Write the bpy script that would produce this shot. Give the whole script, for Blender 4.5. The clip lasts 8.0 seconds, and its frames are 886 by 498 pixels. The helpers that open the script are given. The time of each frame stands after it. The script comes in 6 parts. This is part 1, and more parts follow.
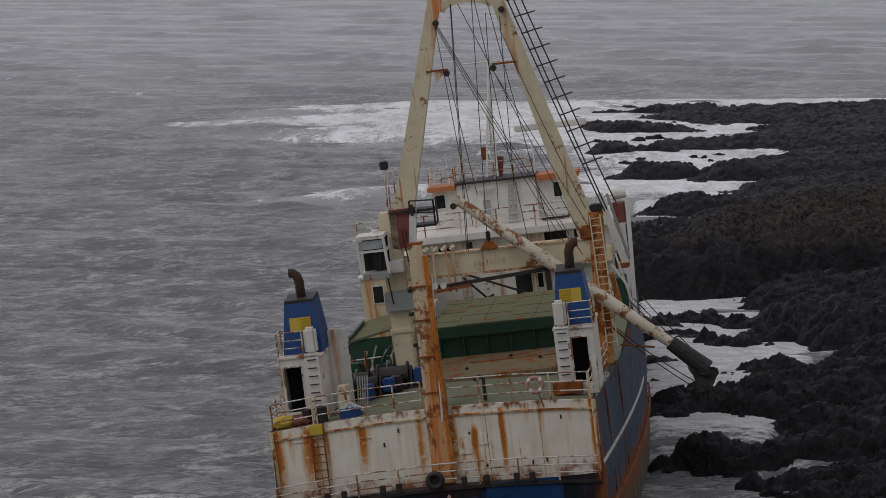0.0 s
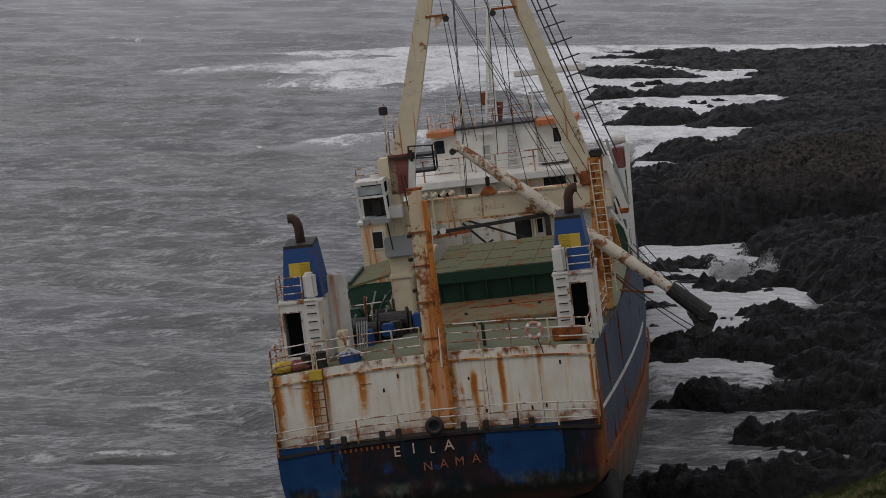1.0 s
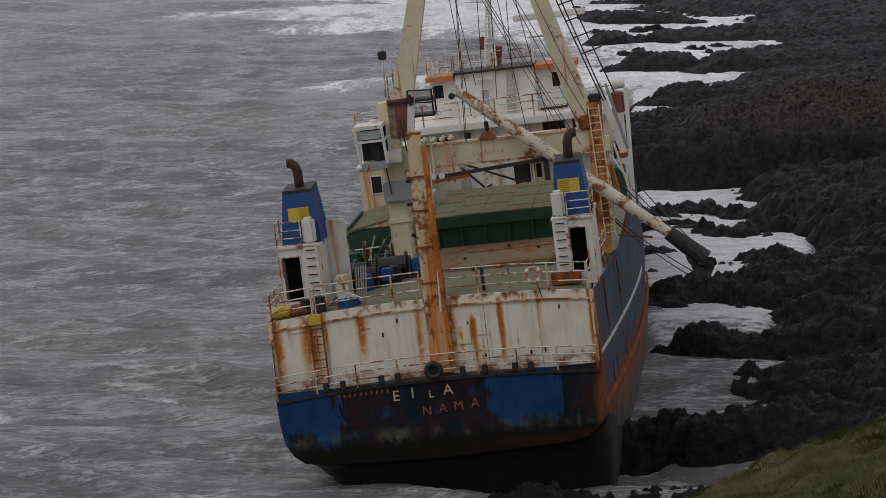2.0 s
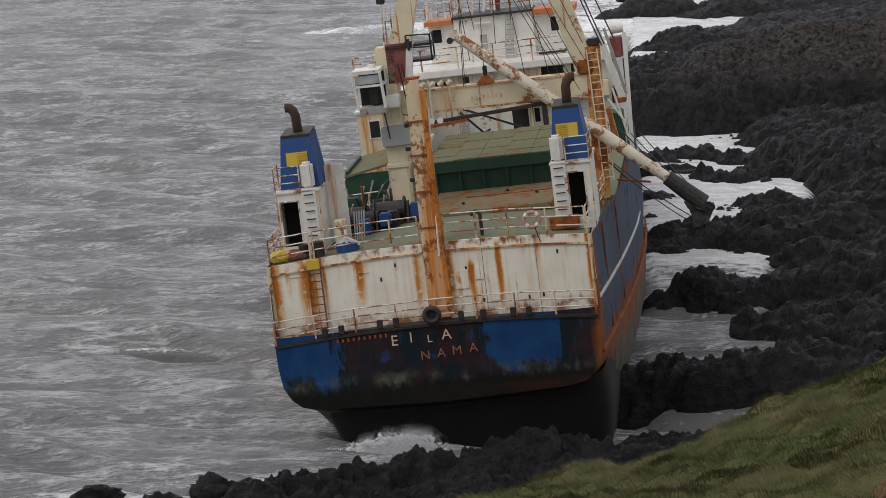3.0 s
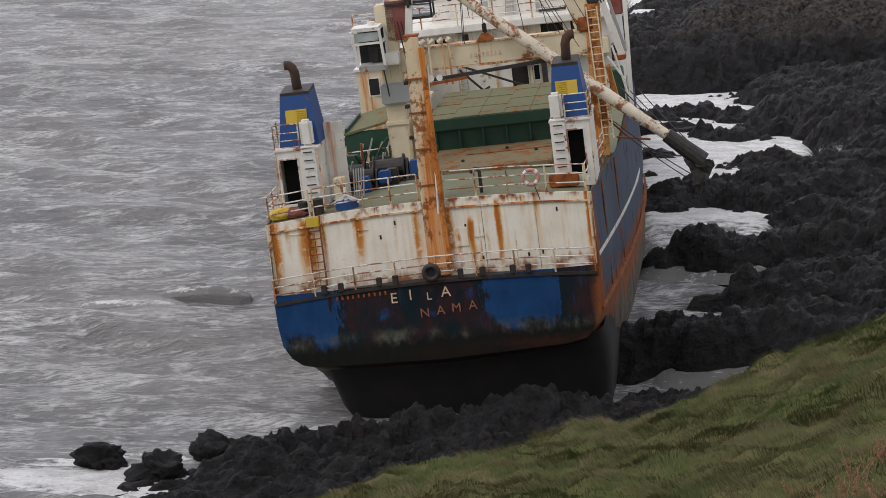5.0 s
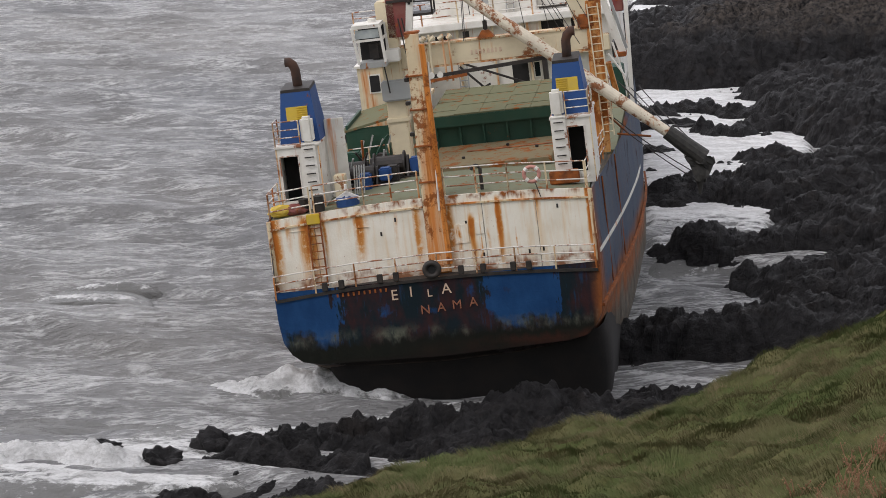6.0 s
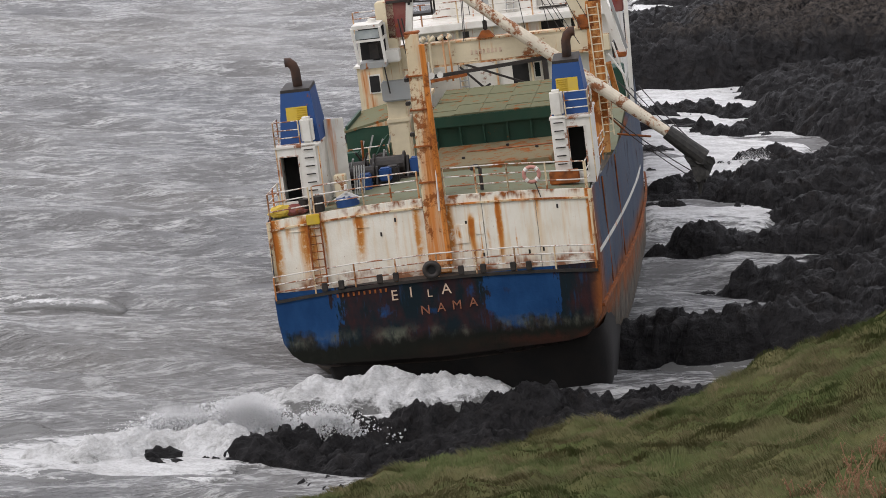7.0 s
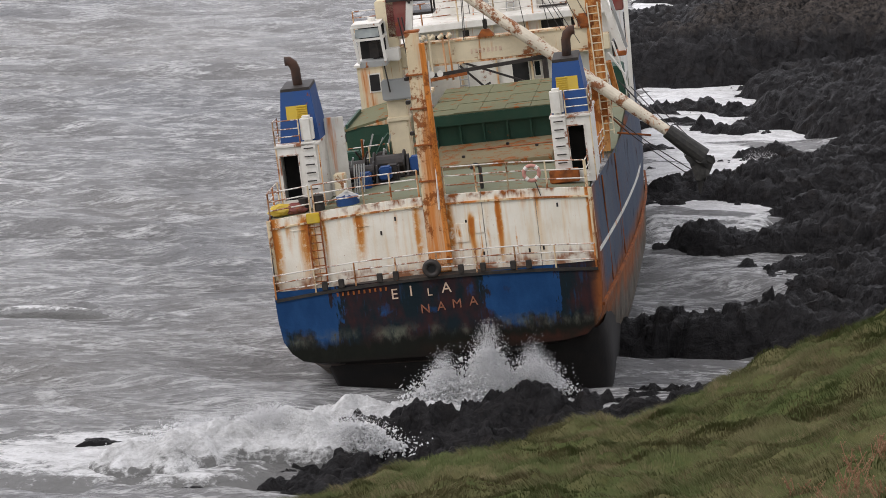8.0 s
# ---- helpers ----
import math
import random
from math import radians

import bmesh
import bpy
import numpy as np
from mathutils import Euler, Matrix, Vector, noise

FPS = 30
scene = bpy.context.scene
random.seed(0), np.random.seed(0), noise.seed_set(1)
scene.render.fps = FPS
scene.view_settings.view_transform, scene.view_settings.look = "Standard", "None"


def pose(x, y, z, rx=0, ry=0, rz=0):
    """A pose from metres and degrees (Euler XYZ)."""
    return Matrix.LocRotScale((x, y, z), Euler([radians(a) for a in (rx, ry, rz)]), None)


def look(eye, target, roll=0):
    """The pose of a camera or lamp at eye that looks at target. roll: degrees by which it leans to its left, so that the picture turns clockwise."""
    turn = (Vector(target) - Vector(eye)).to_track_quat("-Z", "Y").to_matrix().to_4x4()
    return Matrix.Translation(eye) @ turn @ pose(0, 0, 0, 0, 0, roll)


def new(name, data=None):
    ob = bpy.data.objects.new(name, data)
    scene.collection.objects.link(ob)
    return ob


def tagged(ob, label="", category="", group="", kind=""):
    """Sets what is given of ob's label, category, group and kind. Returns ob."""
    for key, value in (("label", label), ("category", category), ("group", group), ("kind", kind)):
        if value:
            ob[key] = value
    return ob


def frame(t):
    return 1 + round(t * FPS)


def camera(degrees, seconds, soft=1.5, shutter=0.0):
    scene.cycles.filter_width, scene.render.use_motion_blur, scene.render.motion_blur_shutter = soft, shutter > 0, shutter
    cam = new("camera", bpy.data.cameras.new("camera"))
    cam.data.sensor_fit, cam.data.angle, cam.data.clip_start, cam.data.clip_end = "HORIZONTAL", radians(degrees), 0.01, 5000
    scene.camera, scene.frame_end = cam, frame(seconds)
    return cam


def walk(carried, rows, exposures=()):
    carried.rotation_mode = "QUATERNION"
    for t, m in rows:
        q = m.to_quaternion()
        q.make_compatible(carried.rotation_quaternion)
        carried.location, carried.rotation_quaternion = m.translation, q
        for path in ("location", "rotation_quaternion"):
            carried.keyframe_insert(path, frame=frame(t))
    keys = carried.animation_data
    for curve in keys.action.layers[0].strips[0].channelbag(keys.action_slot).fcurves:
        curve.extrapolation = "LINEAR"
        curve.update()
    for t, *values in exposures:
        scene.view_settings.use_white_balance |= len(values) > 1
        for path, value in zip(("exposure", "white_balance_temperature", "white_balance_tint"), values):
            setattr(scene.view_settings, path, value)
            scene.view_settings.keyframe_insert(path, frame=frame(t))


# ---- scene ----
# camera: on a cliff path, on a tripod, tilting down
EYE = (0.0, 0.0, 27.0)
F = 4940.0
cam = camera(math.degrees(2 * math.atan(784 / F)), 8.0, soft=0.8)
TILTS = [  # seconds, degrees below the level, degrees to the left
    (0.0, 7.09, 0.07), (0.5, 7.68, 0.07), (1.0, 8.21, 0.056), (1.5, 8.73, 0.045), (1.7, 8.96, 0.04),
    (2.8, 10.32, 0.01), (3.0, 10.48, 0.0), (3.5, 10.79, 0.0), (4.0, 11.18, -0.018), (4.5, 11.28, -0.02),
    (4.7, 11.31, -0.018), (5.8, 11.41, 0.0), (6.0, 11.415, 0.0), (6.5, 11.41, 0.0), (7.0, 11.41, 0.0), (7.5, 11.425, 0.0), (8.0, 11.435, 0.0)]
walk(cam, [(t, pose(*EYE, 90 - p, 0, y)) for t, p, y in TILTS],
     exposures=[(0.0, -0.95, 6320, 15), (1.5, -0.92, 6350, 15), (2.8, -0.24, 6420, 14), (3.5, -0.03, 6430, 14), (4.5, 0.05, 6450, 15), (6.5, 0.30, 6450, 15), (8.0, 0.36, 6450, 15)])

# overcast daylight
world = bpy.data.worlds.new("overcast_sky")
scene.world = world
world.use_nodes = True
wn = world.node_tree
sky = wn.nodes.new("ShaderNodeTexSky")
sky.sky_type, sky.sun_disc = "NISHITA", False
sky.sun_elevation, sky.sun_rotation = radians(48), radians(-60)
sky.air_density, sky.dust_density = 1.0, 2.0
hsv = wn.nodes.new("ShaderNodeHueSaturation")
hsv.inputs["Saturation"].default_value = 0.20
wn.links.new(sky.outputs[0], hsv.inputs["Color"])
cloud = wn.nodes.new("ShaderNodeMix")
cloud.data_type = "RGBA"
cloud.inputs["Factor"].default_value = 0.6
cloud.inputs["B"].default_value = (6.6, 6.75, 7.0, 1.0)
wn.links.new(hsv.outputs[0], cloud.inputs["A"])
wn.links.new(cloud.outputs["Result"], wn.nodes["Background"].inputs[0])
wn.nodes["Background"].inputs[1].default_value = 0.15
sun = new("sun", bpy.data.lights.new("sun", "SUN"))
sun.data.energy, sun.data.angle, sun.data.color = 1.0, radians(25), (1.0, 0.97, 0.93)
sun.matrix_world = look((-40, -30, 60), (0, 0, 0))


# ---- materials ----
class Nodes:
    """A small writer of node materials."""

    def __init__(self, name):
        self.mat = bpy.data.materials.new(name)
        self.mat.use_nodes = True
        self.t = self.mat.node_tree
        self.bsdf = self.t.nodes["Principled BSDF"]
        self.co = self.t.nodes.new("ShaderNodeTexCoord").outputs["Object"]

    def put(self, socket, value):
        if hasattr(value, "is_linked"):
            self.t.links.new(value, socket)
        else:
            socket.default_value = (*value, 1.0) if isinstance(value, tuple) and len(value) == 3 and socket.type == "RGBA" else value

    def stretch(self, scale, co=None, turn=0.0):
        n = self.t.nodes.new("ShaderNodeMapping")
        n.vector_type = "TEXTURE"
        n.inputs["Rotation"].default_value = (0, 0, radians(turn))
        n.inputs["Scale"].default_value = tuple(1 / k for k in scale)
        self.put(n.inputs["Vector"], co or self.co)
        return n.outputs[0]

    def noise(self, scale, detail=4.0, co=None, rough=0.55, distort=0.0, kind="FBM"):
        n = self.t.nodes.new("ShaderNodeTexNoise")
        n.noise_type = kind
        n.inputs["Scale"].default_value, n.inputs["Detail"].default_value = scale, detail
        n.inputs["Roughness"].default_value, n.inputs["Distortion"].default_value = rough, distort
        self.put(n.inputs["Vector"], co or self.co)
        return n.outputs["Fac"]

    def voronoi(self, scale, co=None, feature="F1"):
        n = self.t.nodes.new("ShaderNodeTexVoronoi")
        n.feature = feature
        n.inputs["Scale"].default_value = scale
        self.put(n.inputs["Vector"], co or self.co)
        return n.outputs["Distance"]

    def ramp(self, fac, a, b):
        n = self.t.nodes.new("ShaderNodeMapRange")
        n.inputs["From Min"].default_value, n.inputs["From Max"].default_value = a, b
        self.put(n.inputs["Value"], fac)
        return n.outputs[0]

    def math(self, op, a, b=0.0):
        n = self.t.nodes.new("ShaderNodeMath")
        n.operation = op
        self.put(n.inputs[0], a)
        self.put(n.inputs[1], b)
        return n.outputs[0]

    def mix(self, fac, a, b):
        n = self.t.nodes.new("ShaderNodeMix")
        n.data_type = "RGBA"
        self.put(n.inputs["Factor"], fac)
        self.put(n.inputs["A"], a)
        self.put(n.inputs["B"], b)
        return n.outputs["Result"]

    def axis(self, k):
        n = self.t.nodes.new("ShaderNodeSeparateXYZ")
        self.put(n.inputs[0], self.co)
        return n.outputs[k]

    def bump(self, height, strength=0.4, distance=0.05):
        n = self.t.nodes.new("ShaderNodeBump")
        n.inputs["Strength"].default_value, n.inputs["Distance"].default_value = strength, distance
        self.put(n.inputs["Height"], height)
        self.put(self.bsdf.inputs["Normal"], n.outputs[0])

    def done(self, base, rough=0.6, metal=0.0):
        self.put(self.bsdf.inputs["Base Color"], base)
        self.put(self.bsdf.inputs["Roughness"], rough)
        self.put(self.bsdf.inputs["Metallic"], metal)
        return self.mat


RUST, RUST_DARK = (0.37, 0.105, 0.016), (0.11, 0.032, 0.009)


def painted(name, colour, rust=0.5, streak=0.5, rough=0.55, grime=(0.30, 0.25, 0.18), gloss=0.3):
    """Old ship's paint: grime, streaks that run down, and patches of rust."""
    m = Nodes(name)
    dirt = m.ramp(m.noise(1.6, 6), 0.42, 0.75)
    base = m.mix(m.math("MULTIPLY", dirt, 0.30), colour, grime)
    if streak:
        broad = m.ramp(m.noise(1.0, 6, m.stretch((1.1, 1.1, 0.07)), 0.66), 0.70 - 0.15 * streak, 0.76 - 0.11 * streak)
        thin = m.ramp(m.noise(1.0, 5, m.stretch((5.0, 5.0, 0.20)), 0.58), 0.72 - 0.12 * streak, 0.76 - 0.10 * streak)
        base = m.mix(m.math("MULTIPLY", broad, 0.9), base, m.mix(m.noise(2.5, 5, m.stretch((3, 3, 0.5))), (0.66, 0.235, 0.030), (0.50, 0.125, 0.012)))
        base = m.mix(m.math("MULTIPLY", thin, 0.85), base, (0.42, 0.14, 0.02))
    spot = m.ramp(m.math("ADD", m.math("MULTIPLY", m.noise(1.25, 9, rough=0.72), 0.75), m.math("MULTIPLY", m.noise(5.5, 6, rough=0.7), 0.25)), 0.665 - 0.24 * rust, 0.70 - 0.22 * rust)
    tone = m.mix(m.noise(9.0, 5), RUST_DARK, RUST)
    base = m.mix(m.math("MULTIPLY", spot, 0.92), base, tone)
    m.bump(m.math("ADD", m.noise(14, 5), spot), 0.35, 0.02)
    m.bsdf.inputs["Specular IOR Level"].default_value = gloss
    return m.done(base, m.mix(spot, (rough,) * 3, (0.9, 0.9, 0.9)))


def plain(name, a, b, scale=4.0, rough=0.6, metal=0.0, relief=0.2):
    m = Nodes(name)
    m.bump(m.noise(scale * 5, 5), relief, 0.02)
    return m.done(m.mix(m.ramp(m.noise(scale, 6), 0.3, 0.7), a, b), rough, metal)


def hull_paint():
    m = Nodes("hull_paint")
    z, y, x = m.axis(2), m.axis(1), m.axis(0)
    blot = m.noise(0.55, 8, rough=0.62)
    fine = m.noise(3.0, 8, m.stretch((1, 1, 0.45)), 0.65)
    drip = m.noise(1.0, 7, m.stretch((2.6, 2.6, 0.35)), 0.65)
    blue = m.mix(m.ramp(m.noise(1.4, 6, m.stretch((1, 1, 0.5))), 0.35, 0.7), (0.008, 0.040, 0.118), (0.015, 0.062, 0.165))
    aft = m.ramp(y, -0.2, 0.4)
    side = m.mix(m.ramp(m.noise(0.7, 6, m.stretch((1, 1, 0.25))), 0.35, 0.65), (0.048, 0.070, 0.112), (0.082, 0.100, 0.130))
    base = m.mix(aft, blue, side)
    # old dark coat showing where the blue has gone: between the corners and on the starboard quarter
    wx = m.math("ADD", x, m.math("ADD", m.math("MULTIPLY", m.math("SUBTRACT", drip, 0.5), 2.0), m.math("MULTIPLY", m.math("SUBTRACT", fine, 0.5), 1.2)))
    gone = m.math("MULTIPLY", m.ramp(wx, -4.25, -3.9), m.ramp(wx, 2.0, 1.7))
    gone = m.math("MAXIMUM", gone, m.math("MULTIPLY", m.ramp(wx, 4.25, 4.5), m.ramp(y, 0.0, -0.3)))
    gone = m.math("MULTIPLY", gone, m.math("SUBTRACT", 1.0, aft))
    score = m.math("ADD", m.math("ADD", blot, m.math("MULTIPLY", drip, 0.5)), m.math("MULTIPLY", gone, 0.34))
    score = m.math("ADD", score, m.math("MULTIPLY", m.ramp(z, -4.2, -4.9), 0.14))
    dark = m.ramp(score, 0.86, 0.96)
    old = m.mix(m.ramp(m.noise(0.9, 7, m.stretch((1.3, 1.3, 0.6)), 0.65), 0.42, 0.60), (0.007, 0.013, 0.013), (0.036, 0.013, 0.009))
    old = m.mix(m.ramp(drip, 0.60, 0.70), old, (0.010, 0.040, 0.085))
    base = m.mix(m.math("MULTIPLY", dark, 0.95), base, old)
    edge = m.math("ADD", z, m.math("MULTIPLY", fine, 0.9))
    algae = m.math("MULTIPLY", m.math("MULTIPLY", m.ramp(edge, -4.2, -4.45), m.ramp(edge, -5.1, -4.7)), m.ramp(m.noise(0.8, 5), 0.44, 0.60))
    base = m.mix(m.math("MULTIPLY", algae, m.ramp(fine, 0.35, 0.65)), base, m.mix(fine, (0.05, 0.055, 0.035), (0.16, 0.165, 0.125)))
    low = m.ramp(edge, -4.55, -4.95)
    # stern bottom near-black: shade of the underside painted in with the weed
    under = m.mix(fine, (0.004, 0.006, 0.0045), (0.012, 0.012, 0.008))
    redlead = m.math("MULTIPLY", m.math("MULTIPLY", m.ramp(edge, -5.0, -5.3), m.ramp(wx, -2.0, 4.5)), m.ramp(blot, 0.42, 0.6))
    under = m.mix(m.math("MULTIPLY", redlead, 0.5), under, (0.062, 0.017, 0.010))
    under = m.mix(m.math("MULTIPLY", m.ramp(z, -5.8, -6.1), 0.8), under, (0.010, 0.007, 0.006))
    grey = m.mix(m.ramp(drip, 0.35, 0.66), (0.045, 0.038, 0.030), (0.185, 0.165, 0.135))
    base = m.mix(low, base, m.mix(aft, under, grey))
    strip = m.math("MULTIPLY", m.ramp(edge, -3.6, -4.3), m.ramp(edge, -6.0, -5.2))
    rust = m.math("MULTIPLY", m.math("MULTIPLY", strip, aft), m.ramp(m.noise(0.9, 7, m.stretch((1, 1, 0.5))), 0.33, 0.5))
    base = m.mix(rust, base, m.mix(fine, RUST_DARK, (0.34, 0.12, 0.045)))
    run = m.math("MULTIPLY", m.math("MULTIPLY", aft, m.ramp(drip, 0.57, 0.66)), 0.75)
    base = m.mix(run, base, (0.16, 0.06, 0.025))
    quarter = m.math("MULTIPLY", m.math("MULTIPLY", m.ramp(x, 5.7, 6.05), m.ramp(y, 1.2, 0.2)), m.ramp(blot, 0.40, 0.52))
    base = m.mix(m.math("MULTIPLY", quarter, 0.85), base, m.mix(fine, (0.11, 0.035, 0.012), (0.34, 0.11, 0.03)))
    m.bump(m.math("ADD", m.noise(6, 6), m.math("MULTIPLY", m.noise(0.7, 2), 1.5)), 0.4, 0.05)
    m.bsdf.inputs["Specular IOR Level"].default_value = 0.15
    return m.done(base, m.mix(dark, (0.5,) * 3, (0.8,) * 3))


STREAKS = (  # across the stern wall: place, half width, top, foot, strength
    (-6.2, 0.20, 0.0, -3.2, 1.0), (-5.65, 0.09, -0.35, -1.9, 0.6), (-4.86, 0.30, -0.2, -3.2, 0.95), (-4.25, 0.08, -0.3, -2.6, 0.7), (-2.90, 0.17, -0.3, -2.5, 1.0), (-2.62, 0.10, -0.4, -1.2, 0.8),
    (-1.45, 0.05, -0.4, -2.0, 0.5), (-0.62, 0.14, -0.2, -3.2, 0.7), (0.60, 0.15, -0.2, -3.2, 0.85), (0.92, 0.07, -1.2, -2.9, 0.9), (1.48, 0.09, -0.8, -3.1, 1.0), (2.02, 0.05, -1.4, -2.6, 0.7),
    (2.52, 0.11, -0.2, -3.1, 1.0), (3.50, 0.10, -0.1, -0.9, 0.9), (4.02, 0.09, -0.2, -1.5, 0.9), (5.12, 0.04, -0.5, -1.3, 0.6), (6.02, 0.13, 0.0, -3.2, 0.95))


def stern_paint():
    """White paint with single rust runs below the deck edge and round the old fittings."""
    m = Nodes("streaked_white_paint")
    x, z = m.axis(0), m.axis(2)
    run = m.noise(1.0, 6, m.stretch((4.0, 4.0, 0.30)), 0.62)
    fine = m.noise(4.0, 8, rough=0.68)
    wx = m.math("ADD", x, m.math("ADD", m.math("MULTIPLY", m.math("SUBTRACT", run, 0.5), 0.36), m.math("MULTIPLY", m.math("SUBTRACT", m.noise(0.6, 3), 0.5), 0.22)))
    mask = m.math("MULTIPLY", m.ramp(m.math("ADD", m.noise(1.0, 6, m.stretch((3.2, 3.2, 0.12)), 0.6), m.math("MULTIPLY", fine, 0.15)), 0.68, 0.78), 0.5)
    for sx, w, top, foot, strong in STREAKS:
        d = m.ramp(m.math("ABSOLUTE", m.math("SUBTRACT", wx, sx)), w * 1.7, w * 0.2)
        d = m.math("MULTIPLY", d, m.math("MULTIPLY", m.ramp(z, top + 0.1, top - 0.25), m.ramp(z, foot - 0.2, foot + 1.7)))
        mask = m.math("MAXIMUM", mask, m.math("MULTIPLY", d, strong))
    mask = m.math("MULTIPLY", mask, m.ramp(m.math("ADD", run, fine), 0.70, 1.02))
    base = m.mix(m.math("MULTIPLY", m.ramp(m.noise(0.9, 6), 0.40, 0.72), 0.45), (0.80, 0.755, 0.65), (0.58, 0.50, 0.37))
    base = m.mix(m.math("MULTIPLY", m.ramp(run, 0.50, 0.68), 0.45), base, (0.66, 0.44, 0.20))
    base = m.mix(m.ramp(mask, 0.04, 0.55), base, (0.60, 0.30, 0.085))
    base = m.mix(m.ramp(mask, 0.36, 0.85), base, m.mix(fine, (0.28, 0.075, 0.011), (0.56, 0.18, 0.026)))
    top = m.math("ADD", z, m.math("MULTIPLY", m.math("SUBTRACT", run, 0.5), 1.1))
    lip = m.math("MULTIPLY", m.ramp(top, -0.34, -0.12), m.ramp(m.noise(1.8, 6), 0.46, 0.58))
    foot = m.math("MULTIPLY", m.ramp(top, -2.55, -2.85), m.math("MULTIPLY", m.ramp(m.noise(1.1, 6), 0.44, 0.56), 0.9))
    spot = m.ramp(m.math("ADD", m.math("MULTIPLY", m.noise(1.6, 9, rough=0.72), 0.6), m.math("MULTIPLY", m.noise(7.0, 6, rough=0.7), 0.4)), 0.61, 0.645)
    base = m.mix(m.math("MAXIMUM", m.math("MAXIMUM", lip, foot), m.math("MULTIPLY", spot, 0.9)), base, m.mix(fine, (0.09, 0.026, 0.008), (0.40, 0.12, 0.02)))
    m.bump(m.math("ADD", m.noise(14, 5), m.math("ADD", mask, m.math("MULTIPLY", m.noise(0.9, 2), 1.4))), 0.35, 0.03)
    m.bsdf.inputs["Specular IOR Level"].default_value = 0.3
    return m.done(base, m.mix(mask, (0.55,) * 3, (0.9,) * 3))


def sea_water():
    m = Nodes("sea_water")
    murk = m.mix(m.ramp(m.noise(0.03, 4), 0.35, 0.65), (0.198, 0.200, 0.203), (0.240, 0.232, 0.220))
    lace = m.noise(0.40, 10, m.stretch((0.5, 1.5, 1.0)), 0.70, 0.3)
    zone = m.noise(0.045, 5, m.stretch((0.6, 1.3, 1.0)))
    foam = m.ramp(m.math("ADD", lace, m.math("MULTIPLY", zone, 0.55)), 0.92, 1.04)
    calm = m.math("ADD", m.math("MULTIPLY", m.ramp(m.axis(1), 480, 200), 0.85), 0.15)
    long = m.noise(1.0, 4, m.stretch((0.20, 0.85, 1.0), turn=7), 0.5)
    short = m.noise(1.0, 5, m.stretch((0.62, 2.5, 1.0), turn=-5), 0.6)
    fine = m.noise(1.0, 5, m.stretch((1.9, 7.5, 1.0), turn=4), 0.65)
    crest = m.math("ADD", m.math("MULTIPLY", long, 0.36), m.math("ADD", m.math("MULTIPLY", short, 0.40), m.math("MULTIPLY", fine, 0.24)))
    # pale crest lines: thin foam and painted sky reflection together
    ripple = m.noise(1.0, 4, m.stretch((0.20, 1.7, 1.0), turn=3), 0.55)
    ripple_b = m.noise(1.0, 4, m.stretch((0.34, 3.1, 1.0), turn=-4), 0.55)
    lines = m.math("MAXIMUM", m.ramp(m.math("ABSOLUTE", m.math("SUBTRACT", ripple, 0.51)), 0.032, 0.004), m.math("MULTIPLY", m.ramp(m.math("ABSOLUTE", m.math("SUBTRACT", ripple_b, 0.5)), 0.035, 0.004), 0.7))
    lines = m.math("MULTIPLY", lines, m.ramp(crest, 0.44, 0.58))
    streak = m.math("MAXIMUM", lines, m.math("MULTIPLY", m.ramp(crest, 0.50, 0.60), m.ramp(fine, 0.40, 0.56)))
    patchy = m.ramp(m.noise(0.11, 4, m.stretch((0.7, 1.5, 1.0))), 0.36, 0.62)
    streak = m.math("MULTIPLY", m.math("MULTIPLY", streak, calm), m.math("ADD", m.math("MULTIPLY", patchy, 0.30), 0.62))
    white = m.math("MAXIMUM", m.math("MULTIPLY", foam, 0.75), streak)
    base = m.mix(white, murk, (0.78, 0.78, 0.77))
    m.bump(m.math("MULTIPLY", crest, calm), 1.0, 1.3)
    m.bsdf.inputs["IOR"].default_value = 1.36
    return m.done(base, m.mix(white, (0.12,) * 3, (0.8,) * 3))


def surf_foam(name, cover, scale=0.5, along=1.2, solid=False):
    m = Nodes(name)
    lace = m.noise(scale, 10, m.stretch((0.8, along, 1.0)), 0.72, 0.6)
    broad = m.noise(scale * 0.17, 4)
    vein = m.ramp(m.voronoi(scale * 2.2), 0.05, 0.55)
    fine = m.noise(scale * 7.0, 8, m.stretch((0.8, along, 1.0)), 0.7, 0.3)
    thick = m.math("ADD", m.math("ADD", lace, m.math("MULTIPLY", broad, 0.5)), m.math("MULTIPLY", vein, 0.12))
    thick = m.math("ADD", thick, m.math("MULTIPLY", m.math("SUBTRACT", fine, 0.5), 0.35))
    at = m.t.nodes.new("ShaderNodeAttribute")
    at.attribute_name = "cover"
    a = m.ramp(m.math("ADD", thick, m.math("MULTIPLY", at.outputs["Fac"], 0.6)), 1.30 - cover, 1.46 - cover)
    if not solid:
        m.put(m.bsdf.inputs["Alpha"], a)
    m.bump(m.math("ADD", thick, m.math("MULTIPLY", fine, 0.5)), 0.9, 0.28)
    tone = m.ramp(m.math("ADD", m.math("MULTIPLY", lace, 0.6), m.math("MULTIPLY", fine, 0.4)), 0.40, 0.58)
    white = m.mix(tone, (0.54, 0.535, 0.52), (0.93, 0.93, 0.92))
    if solid:
        return m.done(m.mix(a, m.mix(lace, (0.18, 0.18, 0.172), (0.26, 0.257, 0.245)), white), m.mix(a, (0.15,) * 3, (0.8,) * 3))
    return m.done(white, 0.75)


